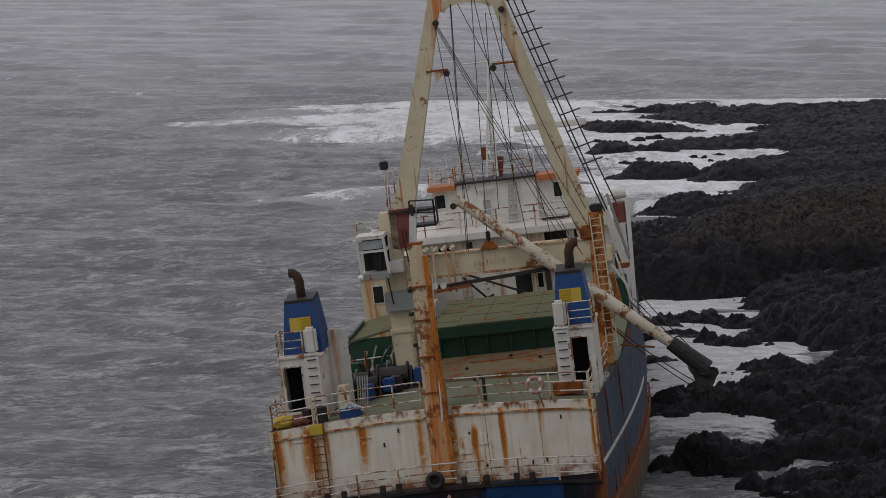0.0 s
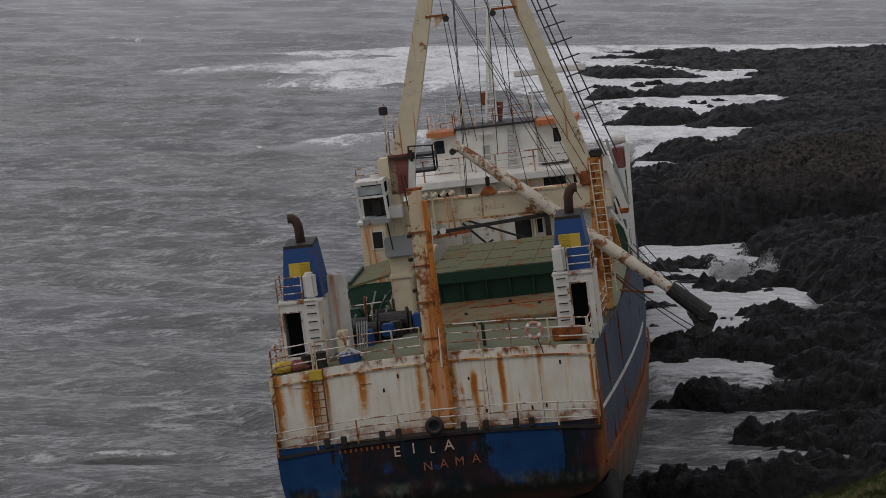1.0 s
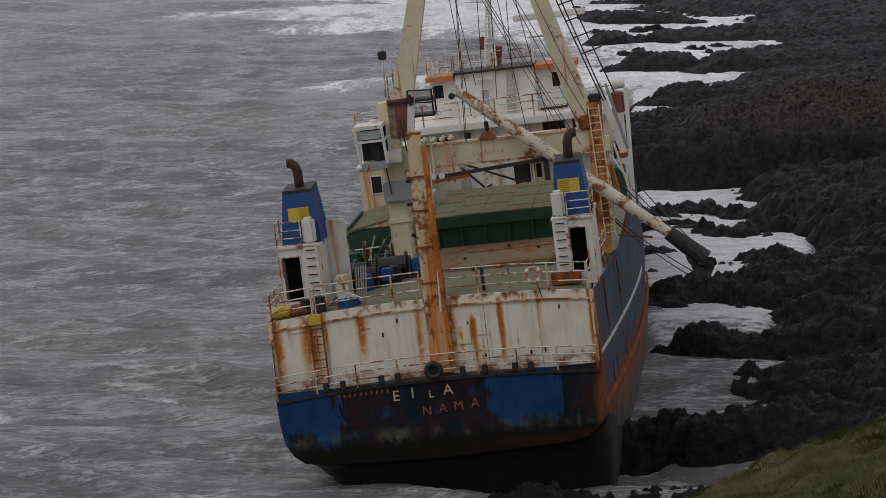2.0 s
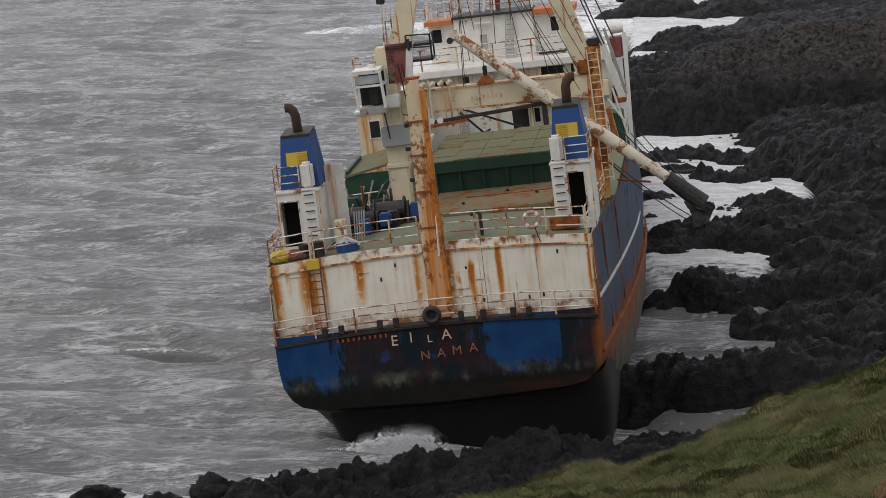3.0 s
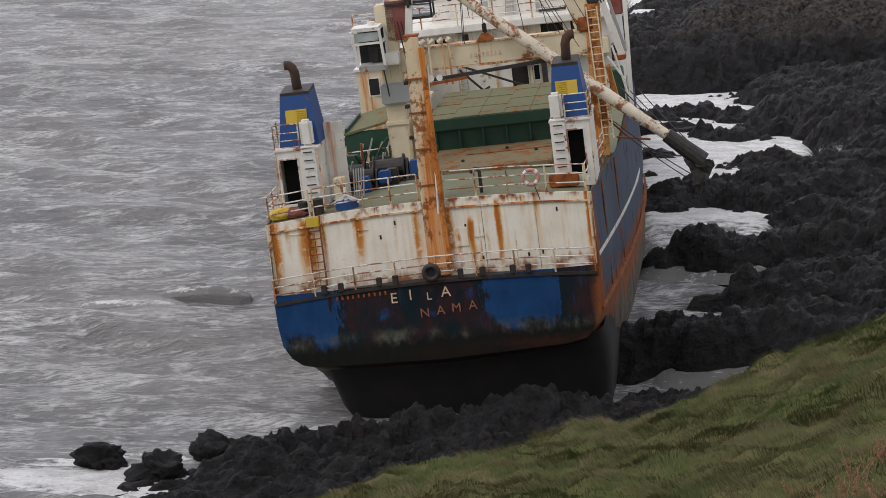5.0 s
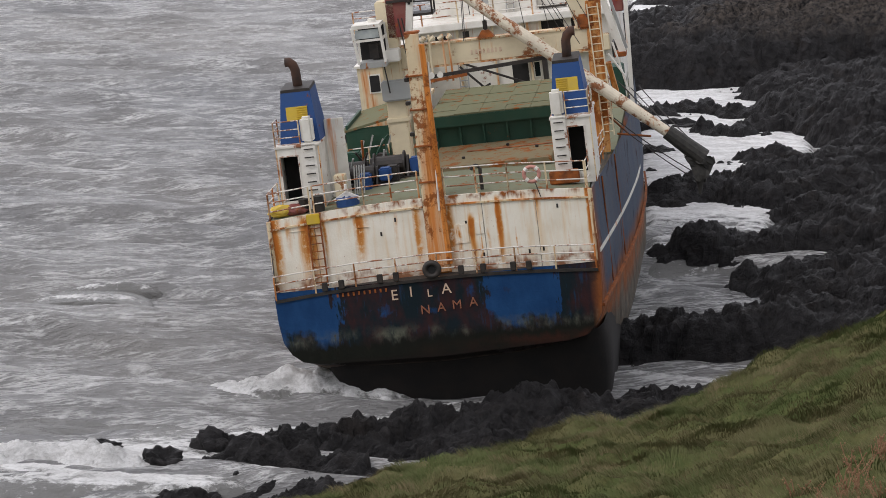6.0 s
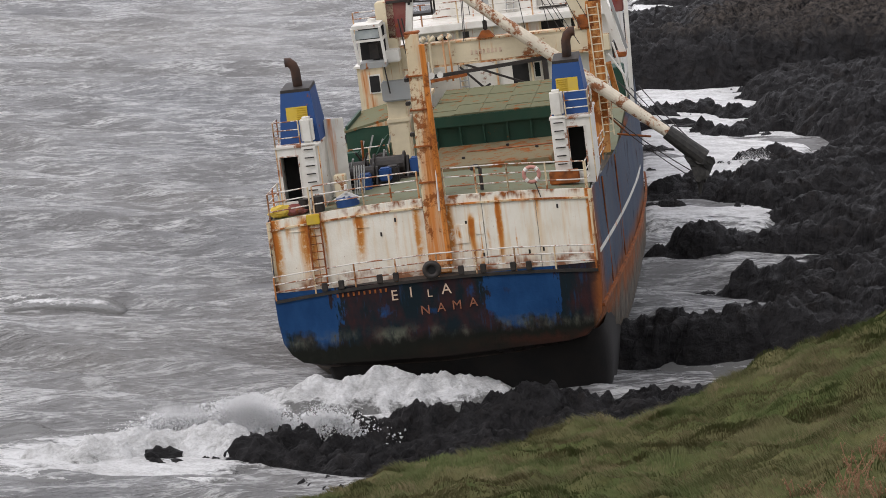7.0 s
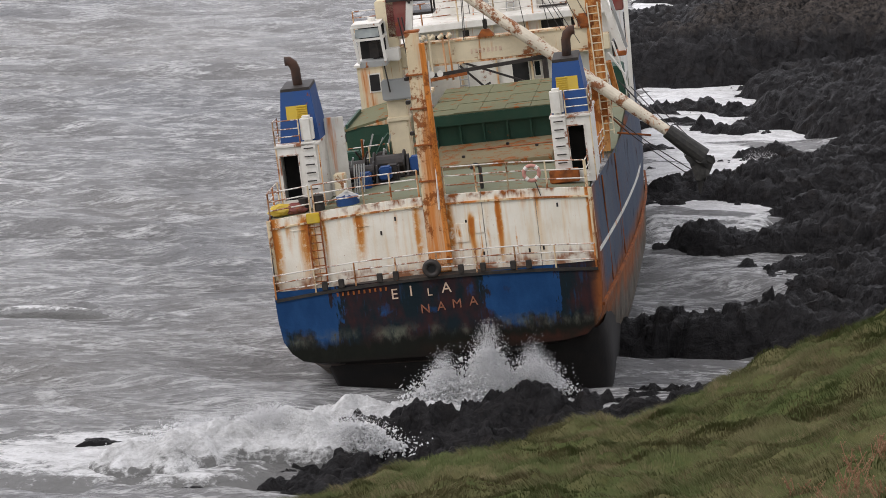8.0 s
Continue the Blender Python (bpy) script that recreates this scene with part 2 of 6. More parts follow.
def wet_rock():
    m = Nodes("wet_rock")
    broad = m.noise(0.25, 6)
    grain = m.noise(2.5, 9, rough=0.7)
    pits = m.noise(8.0, 8, rough=0.75)
    # paler speckle: rock grain plus small wet highlights painted into the colour
    base = m.mix(m.ramp(m.math("ADD", m.math("MULTIPLY", grain, 0.6), m.math("MULTIPLY", pits, 0.4)), 0.36, 0.66), (0.0022, 0.0021, 0.0025), (0.044, 0.041, 0.042))
    z = m.axis(2)
    high = m.ramp(m.math("ADD", z, m.math("MULTIPLY", broad, 3.0)), 4.9, 6.2)
    base = m.mix(m.math("MULTIPLY", high, m.ramp(grain, 0.4, 0.65)), base, (0.135, 0.112, 0.093))
    base = m.mix(m.math("MULTIPLY", m.ramp(m.noise(0.8, 5), 0.55, 0.7), 0.35), base, (0.035, 0.026, 0.02))
    m.bump(m.math("ADD", m.math("ADD", grain, m.math("MULTIPLY", pits, 0.55)), m.math("MULTIPLY", m.voronoi(1.6), 0.8)), 1.0, 0.50)
    m.bsdf.inputs["Specular IOR Level"].default_value = 0.22
    return m.done(base, m.mix(high, m.mix(grain, (0.28,) * 3, (0.7,) * 3), (0.95,) * 3))


def turf():
    m = Nodes("turf")
    a = m.noise(0.35, 6)
    b = m.noise(3.0, 7, m.stretch((1.0, 1.0, 1.0)), 0.65)
    base = m.mix(m.ramp(a, 0.42, 0.58), (0.064, 0.080, 0.030), (0.102, 0.096, 0.046))
    base = m.mix(m.math("MULTIPLY", m.ramp(b, 0.45, 0.7), 0.35), base, (0.13, 0.11, 0.045))
    m.bump(b, 0.8, 0.15)
    m.bsdf.inputs["Specular IOR Level"].default_value = 0.0
    return m.done(base, 1.0)


def blade_mat():
    m = Nodes("grass_blades")
    isl = m.t.nodes.new("ShaderNodeNewGeometry").outputs["Random Per Island"]
    a = m.noise(0.5, 6)
    green = m.mix(isl, (0.085, 0.105, 0.037), (0.108, 0.126, 0.050))
    green = m.mix(m.ramp(m.noise(0.16, 5), 0.44, 0.58), green, m.mix(isl, (0.128, 0.122, 0.056), (0.152, 0.136, 0.070)))
    m.bsdf.inputs["Specular IOR Level"].default_value = 0.08
    straw = m.mix(isl, (0.170, 0.142, 0.074), (0.215, 0.176, 0.100))
    return m.done(m.mix(m.ramp(m.math("ADD", a, m.math("MULTIPLY", isl, 0.10)), 0.54, 0.70), green, straw), 0.8)


HULL = hull_paint()
SEA = sea_water()
ROCK = wet_rock()
TURF, BLADES = turf(), blade_mat()
WHITE = painted("rusty_white_paint", (0.72, 0.70, 0.64), 0.30, 0.5)
STERN = stern_paint()
CREAM = painted("rusty_cream_paint", (0.67, 0.58, 0.40), 0.42, 0.9)
OCHRE = painted("heavily_rusted_paint", (0.66, 0.54, 0.35), 0.66, 1.5)
RUN = painted("rust_run_paint", (0.60, 0.33, 0.12), 0.70, 1.9)
RAILP = painted("rail_paint", (0.68, 0.65, 0.59), 0.72, 0.4)
BLUE = painted("funnel_blue_paint", (0.020, 0.068, 0.215), 0.22, 0.15, grime=(0.05, 0.08, 0.14))
YELLOW = painted("yellow_paint", (0.58, 0.40, 0.035), 0.15, 0.2)
GREEN = painted("dark_green_paint", (0.018, 0.060, 0.038), 0.22, 0.1, grime=(0.06, 0.08, 0.05))
DECK = painted("worn_green_deck", (0.178, 0.188, 0.128), 0.46, 0.0, 0.85, grime=(0.17, 0.15, 0.09), gloss=0.06)
HATCH = painted("worn_green_hatch", (0.150, 0.152, 0.090), 0.48, 0.0, 0.85, grime=(0.15, 0.13, 0.075), gloss=0.06)
RUSTY = plain("bare_rust", RUST_DARK, RUST, 3.0, 0.9)
BLACK = plain("black_steel", (0.012, 0.011, 0.010), (0.035, 0.026, 0.02), 5.0, 0.6)
# Shade inside doorways, windows and holes, painted as a near-black colour.
DARK = plain("interior_shade_black", (0.008, 0.008, 0.008), (0.016, 0.015, 0.014), 3.0, 0.9)
CABLE = plain("wire_rope", (0.02, 0.02, 0.02), (0.05, 0.04, 0.035), 8.0, 0.7)
GREY = painted("grey_paint", (0.34, 0.35, 0.34), 0.3, 0.4)
ORANGE = painted("orange_paint", (0.48, 0.15, 0.045), 0.35, 0.3)
REDP = painted("red_paint", (0.19, 0.045, 0.04), 0.4, 0.3)
WEED = plain("weed_covered_steel", (0.010, 0.010, 0.009), (0.04, 0.036, 0.03), 6.0, 0.7, 0.0, 0.8)
# Fouling and the deep shade under the counter in one near-black colour.
FOULED_SHADE = plain("fouled_bottom_with_shade", (0.003, 0.0027, 0.0025), (0.010, 0.007, 0.005), 1.4, 0.97, 0.0, 0.5)
LETTER = painted("worn_letter_paint", (0.62, 0.46, 0.34), 0.72, 0.3)
BOOM = painted("flaking_boom_paint", (0.68, 0.61, 0.48), 0.72, 0.5)
# Glass whose light grey reflection is painted as its base colour.
PALE_REFLECTION = plain("glass_with_painted_reflection", (0.24, 0.27, 0.27), (0.42, 0.45, 0.44), 2.0, 0.25)
COVER = painted("rusty_olive_cover", (0.190, 0.160, 0.095), 0.62, 0.0, 0.85, grime=(0.22, 0.12, 0.06), gloss=0.06)
SOOT = plain("sooty_rust", (0.012, 0.010, 0.009), (0.085, 0.036, 0.018), 2.0, 0.85)
GLASS = Nodes("dark_glass")
GLASS.bump(GLASS.noise(1.0), 0.05, 0.01)
GLASS = GLASS.done((0.015, 0.018, 0.02), 0.08)


# ---- mesh helpers ----
def box(bm, x0, x1, y0, y1, z0, z1, bevel=0.0):
    m = Matrix.Translation(((x0 + x1) / 2, (y0 + y1) / 2, (z0 + z1) / 2)) @ Matrix.Diagonal((x1 - x0, y1 - y0, z1 - z0, 1))
    made = bmesh.ops.create_cube(bm, size=1, matrix=m)
    if bevel:
        edges = {e for v in made["verts"] for e in v.link_edges}
        bmesh.ops.bevel(bm, geom=list(edges), offset=bevel, segments=2, affect="EDGES")
    return bm


def tube(bm, a, b, r, r2=None, seg=8):
    a, b = Vector(a), Vector(b)
    d = b - a
    m = Matrix.Translation((a + b) / 2) @ d.to_track_quat("Z", "Y").to_matrix().to_4x4()
    bmesh.ops.create_cone(bm, cap_ends=True, segments=seg, radius1=r, radius2=r if r2 is None else r2, depth=d.length, matrix=m)
    return bm


def beam(bm, a, b, w, h, w2=None, h2=None, side=(1, 0, 0)):
    """A box girder from a to b, w across and h deep, tapering to w2 and h2."""
    a, b = Vector(a), Vector(b)
    d = (b - a).normalized()
    s = Vector(side)
    s = (s - d * s.dot(d)).normalized()
    u = d.cross(s)
    rings = []
    for p, ww, hh in ((a, w, h), (b, w2 or w, h2 or h)):
        rings.append([bm.verts.new(p + s * i * ww / 2 + u * j * hh / 2) for i, j in ((-1, -1), (1, -1), (1, 1), (-1, 1))])
    for k in range(4):
        bm.faces.new((rings[0][k], rings[0][(k + 1) % 4], rings[1][(k + 1) % 4], rings[1][k]))
    bm.faces.new(rings[0][::-1])
    bm.faces.new(rings[1])
    bmesh.ops.recalc_face_normals(bm, faces=bm.faces)
    return bm


def prism(bm, low, high):
    """A solid between two rings of four corners each."""
    a = [bm.verts.new(p) for p in low]
    b = [bm.verts.new(p) for p in high]
    n = len(a)
    for k in range(n):
        bm.faces.new((a[k], a[(k + 1) % n], b[(k + 1) % n], b[k]))
    bm.faces.new(a[::-1])
    bm.faces.new(b)
    bmesh.ops.recalc_face_normals(bm, faces=bm.faces)
    return bm


def rope(bm, a, b, r=0.03, sag=0.0, n=8, seg=5):
    """A bent tube from a to b that hangs by sag."""
    a, b = Vector(a), Vector(b)
    q = (b - a).to_track_quat("Z", "Y").to_matrix()
    rings = []
    for k in range(n + 1):
        t = k / n
        p = a.lerp(b, t) - Vector((0, 0, sag * 4 * t * (1 - t)))
        rings.append([bm.verts.new(p + q @ Vector((r * math.cos(6.2832 * i / seg), r * math.sin(6.2832 * i / seg), 0))) for i in range(seg)])
    for u, v in zip(rings, rings[1:]):
        for i in range(seg):
            bm.faces.new((u[i], u[(i + 1) % seg], v[(i + 1) % seg], v[i]))
    bm.faces.new(rings[0][::-1])
    bm.faces.new(rings[-1])
    return bm


def bent(bm, points, r, seg=14):
    """A pipe along points that bend in the plane of x and z."""
    rings = []
    for k, p in enumerate(points):
        d = (points[min(k + 1, len(points) - 1)] - points[max(k - 1, 0)]).normalized()
        u = Vector((0, 1, 0))
        v = d.cross(u).normalized()
        rings.append([bm.verts.new(p + (u * math.cos(6.2832 * i / seg) + v * math.sin(6.2832 * i / seg)) * r) for i in range(seg)])
    for a, b in zip(rings, rings[1:]):
        for i in range(seg):
            bm.faces.new((a[i], a[(i + 1) % seg], b[(i + 1) % seg], b[i])).smooth = True
    bm.faces.new(rings[0][::-1])
    bm.faces.new(rings[-1])
    bmesh.ops.recalc_face_normals(bm, faces=bm.faces)
    return bm


def torus(bm, R, r, m, n=24, seg=10):
    vs = [[bm.verts.new(m @ Vector(((R + r * math.cos(b)) * math.cos(a), r * math.sin(b), (R + r * math.cos(b)) * math.sin(a))))
           for b in (6.2832 * j / seg for j in range(seg))] for a in (6.2832 * i / n for i in range(n))]
    for i in range(n):
        for j in range(seg):
            bm.faces.new((vs[i][j], vs[(i + 1) % n][j], vs[(i + 1) % n][(j + 1) % seg], vs[i][(j + 1) % seg]))
    bmesh.ops.recalc_face_normals(bm, faces=bm.faces)
    for f in bm.faces:
        f.smooth = True
    return bm


def weld(bm):
    bmesh.ops.remove_doubles(bm, verts=bm.verts, dist=0.0005)
    return bm


def mesh_of(name, bm, material):
    me = bpy.data.meshes.new(name)
    bm.to_mesh(me)
    bm.free()
    me.materials.append(material)
    return me


def under(parent):
    """The parent itself, or the one above it where a piece would lie too deep."""
    while parent.parent and parent.parent.parent:
        parent = parent.parent
    return parent


def part(name, bm, material, parent, label=""):
    ob = new(name, mesh_of(name, bm, material))
    ob.parent = under(parent)
    return tagged(ob, label)


def B():
    return bmesh.new()


# ---- noise fields on arrays ----
def hash2(i, j, seed):
    n = (i.astype(np.int64) * 374761393 + j.astype(np.int64) * 668265263 + seed * 982451653) & 0xFFFFFFFF
    n = ((n ^ (n >> 13)) * 1274126177) & 0xFFFFFFFF
    return ((n ^ (n >> 16)) & 0xFFFF) / 65535.0


def vnoise(x, y, seed=0):
    i, j = np.floor(x), np.floor(y)
    u, v = x - i, y - j
    u, v = u * u * (3 - 2 * u), v * v * (3 - 2 * v)
    a, b = hash2(i, j, seed), hash2(i + 1, j, seed)
    c, d = hash2(i, j + 1, seed), hash2(i + 1, j + 1, seed)
    return (a * (1 - u) + b * u) * (1 - v) + (c * (1 - u) + d * u) * v


def fbm(x, y, octaves=5, seed=0, gain=0.5):
    s, amp, tot = 0, 1.0, 0.0
    for k in range(octaves):
        s, tot = s + amp * vnoise(x * 2 ** k + 17 * k, y * 2 ** k - 9 * k, seed + k), tot + amp
        amp *= gain
    return s / tot


def worley(x, y, seed=0):
    """The distance to the nearest cell point and that cell's own random number."""
    i, j = np.floor(x), np.floor(y)
    best, own = np.full(x.shape, 9.0), np.zeros(x.shape)
    for di in (-1, 0, 1):
        for dj in (-1, 0, 1):
            a, b = i + di, j + dj
            d = np.hypot(a + hash2(a, b, seed) - x, b + hash2(a, b, seed + 5) - y)
            near = d < best
            best, own = np.where(near, d, best), np.where(near, hash2(a, b, seed + 9), own)
    return best, own


def sheet(name, X, Y, Z, material, keep=None):
    """A grid mesh from arrays of rows and columns; keep drops faces."""
    r, c = X.shape
    co = np.stack([X, Y, Z], -1).reshape(-1, 3)
    i = (np.arange(r - 1)[:, None] * c + np.arange(c - 1)[None, :]).reshape(-1)
    quads = np.stack([i, i + 1, i + c + 1, i + c], 1)
    if keep is not None:
        k = keep.reshape(-1)
        quads = quads[k[quads].any(1)]
    me = bpy.data.meshes.new(name)
    me.vertices.add(len(co))
    me.vertices.foreach_set("co", co.astype(np.float32).ravel())
    me.loops.add(quads.size)
    me.loops.foreach_set("vertex_index", quads.astype(np.int32).ravel())
    me.polygons.add(len(quads))
    me.polygons.foreach_set("loop_start", np.arange(0, quads.size, 4, dtype=np.int32))
    me.polygons.foreach_set("loop_total", np.full(len(quads), 4, dtype=np.int32))
    me.polygons.foreach_set("use_smooth", np.ones(len(quads), dtype=bool))
    me.update(calc_edges=True)
    me.validate()
    me.materials.append(material)
    return me


def fan(y0, y1, rows, a0, a1, cols):
    """Rows ever farther apart with distance, columns on rays: an even net for a far view."""
    y = y0 * (y1 / y0) ** np.linspace(0, 1, rows)
    a = np.linspace(a0, a1, cols)
    return y[:, None] * a[None, :], np.repeat(y[:, None], cols, 1)


# ---- the sea ----
WAVE_DIR = Vector((-0.20, -0.98))


def swell(X, Y):
    Z = np.zeros(X.shape)
    for k, (length, height, turn) in enumerate(((26, 0.26, 0.0), (14, 0.22, 0.2), (8.5, 0.22, -0.16), (5.4, 0.23, 0.12), (3.6, 0.19, -0.16), (2.3, 0.12, 0.08), (1.5, 0.06, -0.08))):
        c, s = math.cos(turn), math.sin(turn)
        dx, dy = WAVE_DIR.x * c - WAVE_DIR.y * s, WAVE_DIR.x * s + WAVE_DIR.y * c
        bend = 2.6 * (fbm(X / (length * 3.0), Y / (length * 2.2), 3, 40 + k) - 0.5)
        p = (X * dx + Y * dy) / length * 6.283 + bend * 6.283 * 0.5 + k
        clear = np.clip(length / (0.0045 * Y) / 2.5 - 0.8, 0, 1)
        Z += clear * height * (np.exp(1.6 * (np.sin(p) - 1)) * 1.6 - 0.6) * (0.25 + 1.5 * fbm(X / (length * 2.2), Y / (length * 1.6), 2, 60 + k))
    return Z


def build_sea():
    a = np.concatenate([np.linspace(-1.2, -0.29, 30)[:-1], np.linspace(-0.29, 0.27, 480), np.linspace(0.27, 1.0, 25)[1:]])
    y = np.concatenate([np.linspace(30, 72, 15)[:-1], 72 * (1500 / 72) ** (np.linspace(0, 1, 780) ** 1.2), np.geomspace(1520, 12000, 20)])
    X, Y = y[:, None] * a[None, :], np.repeat(y[:, None], len(a), 1)
    fade = np.clip((1400 - Y) / 500, 0, 1)
    grow = np.clip((Y - 80) / 300, 0, 1) * 0.15 + 1.0
    me = sheet("water", X, Y, swell(X, Y) * fade * grow, SEA)
    return tagged(new("water", me), "grey choppy sea with pale streaks of foam and painted sky reflection", "sea", kind="structure")


def surf(name, y0, y1, x0, x1, step, height, material, shape, label, limit=0.12):
    """A sheet of broken water; shape(X, Y) says how thick the foam lies."""
    ny, nx = int((y1 - y0) / step) + 1, int((x1 - x0) / step) + 1
    Y, X = np.meshgrid(np.linspace(y0, y1, ny), np.linspace(x0, x1, nx), indexing="ij")
    cover = shape(X, Y)
    Z = height * (0.2 + cover * (0.3 + 1.6 * fbm(X / (9 * step), Y / (7 * step), 5, 77, 0.6))) - 0.7 + 0.9 * np.clip((cover - limit) / 0.35, 0, 1) ** 0.6
    me = sheet(name, X, Y, Z, material, cover > limit)
    at = me.attributes.new("cover", "FLOAT", "POINT")
    at.data.foreach_set("value", cover.astype(np.float32).ravel())
    return tagged(new(name, me), label, "surf", kind="stuff")


def lump(X, Y, x, y, rx, ry):
    return np.exp(-(((X - x) / rx) ** 2 + ((Y - y) / ry) ** 2))


def build_surf():
    far = surf_foam("far_foam", 0.14, 0.42, 0.32, True)
    shore = surf_foam("shore_foam", 0.28, 0.8, 1.2, True)
    lacy = surf_foam("wash_foam", 0.17, 1.1, 1.4, True)

    def outer(X, Y):
        w = 40 * (fbm(X / 60, Y / 60, 3, 5) - 0.5)
        c = lump(X, Y + w, 5, 330, 42, 26) + 0.8 * lump(X, Y + w, 32, 350, 40, 14) + 0.55 * lump(X, Y + w, -45, 386, 16, 5)
        c += 0.6 * lump(X, Y + w, -10, 365, 26, 8) + 0.75 * lump(X, Y + w, 4, 255, 26, 9) + 1.0 * lump(X, Y, 26, 290, 16, 50)
        c += 1.0 * lump(X, Y, 60, 372, 60, 10)
        return np.clip(c, 0, 1)

    def channels(X, Y):
        left = 7.4 + (Y - 108) * 0.062
        c = np.clip((X - left) / 1.5, 0, 1) * np.clip((Y - 104) / 3, 0, 1) * np.clip((300 - Y) / 20, 0, 1)
        calm = lump(X, Y, 12, 127, 8, 5.0) + 0.5 * lump(X, Y, 13, 137, 9, 5) + 0.9 * lump(X, Y, 15, 119, 8, 4) + 0.8 * lump(X, Y, 9, 108, 6, 5)
        inland = np.where(Y < 205, np.clip((np.where((Y > 152) & (Y < 168), 0.139, 0.128) - X / Y) / 0.012, 0, 1), 1.0)
        return np.clip(c * inland * (0.85 - 0.95 * calm), 0, 1)

    def near(X, Y):
        c = 0.50 * lump(X, Y, -12, 94.0, 7, 2.2) + 0.55 * lump(X, Y, -5, 98.5, 5, 2.2) + 0.45 * lump(X, Y, 2, 103.5, 5, 1.6) + 0.25 * lump(X, Y, -14, 100, 8, 6)
        c += 0.75 * lump(X, Y, -11.5, 96.3, 4.5, 1.8) + 0.6 * lump(X, Y, -9.0, 93.8, 3.0, 1.6) + 0.5 * lump(X, Y, -1.5, 100.8, 3.0, 0.8)
        return np.clip(c * (0.35 + 1.25 * fbm(X / 2.6, Y / 1.1, 4, 133)), 0, 1)

    return (surf("outer_surf", 230, 405, -75, 130, 0.8, 0.38, far, outer, "broad band of white breaking surf offshore", 0.3),
            surf("channel_foam", 104, 300, 5, 46, 0.36, 0.25, shore, channels, "white foam filling the channels between dark rocks"),
            surf("shore_wash", 86, 112, -26, 8, 0.2, 0.16, lacy, near, "white wash around the rocks below the slope"))


# ---- rocks and the slope ----
def crag(X, Y, size=1.0, seed=0):
    """Uneven blocky rock relief, about 0 to 1."""
    wx = X + 1.3 * size * (fbm(X / (2 * size), Y / (2 * size), 3, seed) - 0.5)
    wy = Y + 1.3 * size * (fbm(X / (2 * size), Y / (2 * size), 3, seed + 31) - 0.5)
    d1, r1 = worley(wx / (2.6 * size), wy / (1.9 * size), seed + 3)
    d2, r2 = worley(wx / (0.95 * size), wy / (0.7 * size), seed + 4)
    fold = 1 - np.abs(2 * fbm((0.8 * X + 0.6 * Y) / (2.2 * size), (0.8 * Y - 0.6 * X) / (0.9 * size), 5, seed + 21, 0.5) - 1)
    return 0.24 * r1 + 0.14 * (1 - d1) + 0.26 * r2 * (1 - 0.6 * d2) + 0.42 * (fbm(X / (2.4 * size), Y / (2.4 * size), 6, seed + 7, 0.58) - 0.30) + 0.48 * (fold - 0.62)


def ridge(X, Y, points, steep=2.2):
    """A long hump along points of (x, y, height, half width); its own height where it is highest."""
    Z = np.full(X.shape, -3.0)
    for (xa, ya, ha, wa), (xb, yb, hb, wb) in zip(points, points[1:]):
        dx, dy = xb - xa, yb - ya
        t = np.clip(((X - xa) * dx + (Y - ya) * dy) / (dx * dx + dy * dy), 0, 1)
        d = np.hypot(X - xa - t * dx, Y - ya - t * dy) / (wa + t * (wb - wa))
        Z = np.maximum(Z, (ha + t * (hb - ha)) * (1 - d ** steep * 1.0))
    return Z


def rocky(name, X, Y, ridges, size, label, sink=0.0, low=-2.2):
    body = np.full(X.shape, -3.0)
    wob = 1.6 * size * (fbm(X / (3.5 * size), Y / (3.5 * size), 4, 91) - 0.5)
    for points, steep in ridges:
        body = np.maximum(body, ridge(X + wob, Y + wob, points, steep))
    Z = body + np.clip(body + 1.1, 0.15, 1.7) * np.interp(Y, (215, 240), (1.25, 0.8)) * (crag(X, Y, size, 11) - 0.42)
    Z = Z - sink
    jag = 1 - np.abs(2 * fbm((X - 0.5 * Y) / (0.75 * size), (Y + 0.5 * X) / (0.45 * size), 4, 57, 0.65) - 1)
    Z += 0.18 * size * (jag - 0.62) * np.clip(body + 1, 0, 1)
    Z += 0.30 * size * (fbm(X / (0.6 * size), Y / (0.6 * size), 5, 55, 0.7) - 0.5) * np.clip(body + 1, 0, 1)
    keep = Z > low
    return tagged(new(name, sheet(name, X, Y, Z, ROCK, keep)), label, "rock", kind="structure")


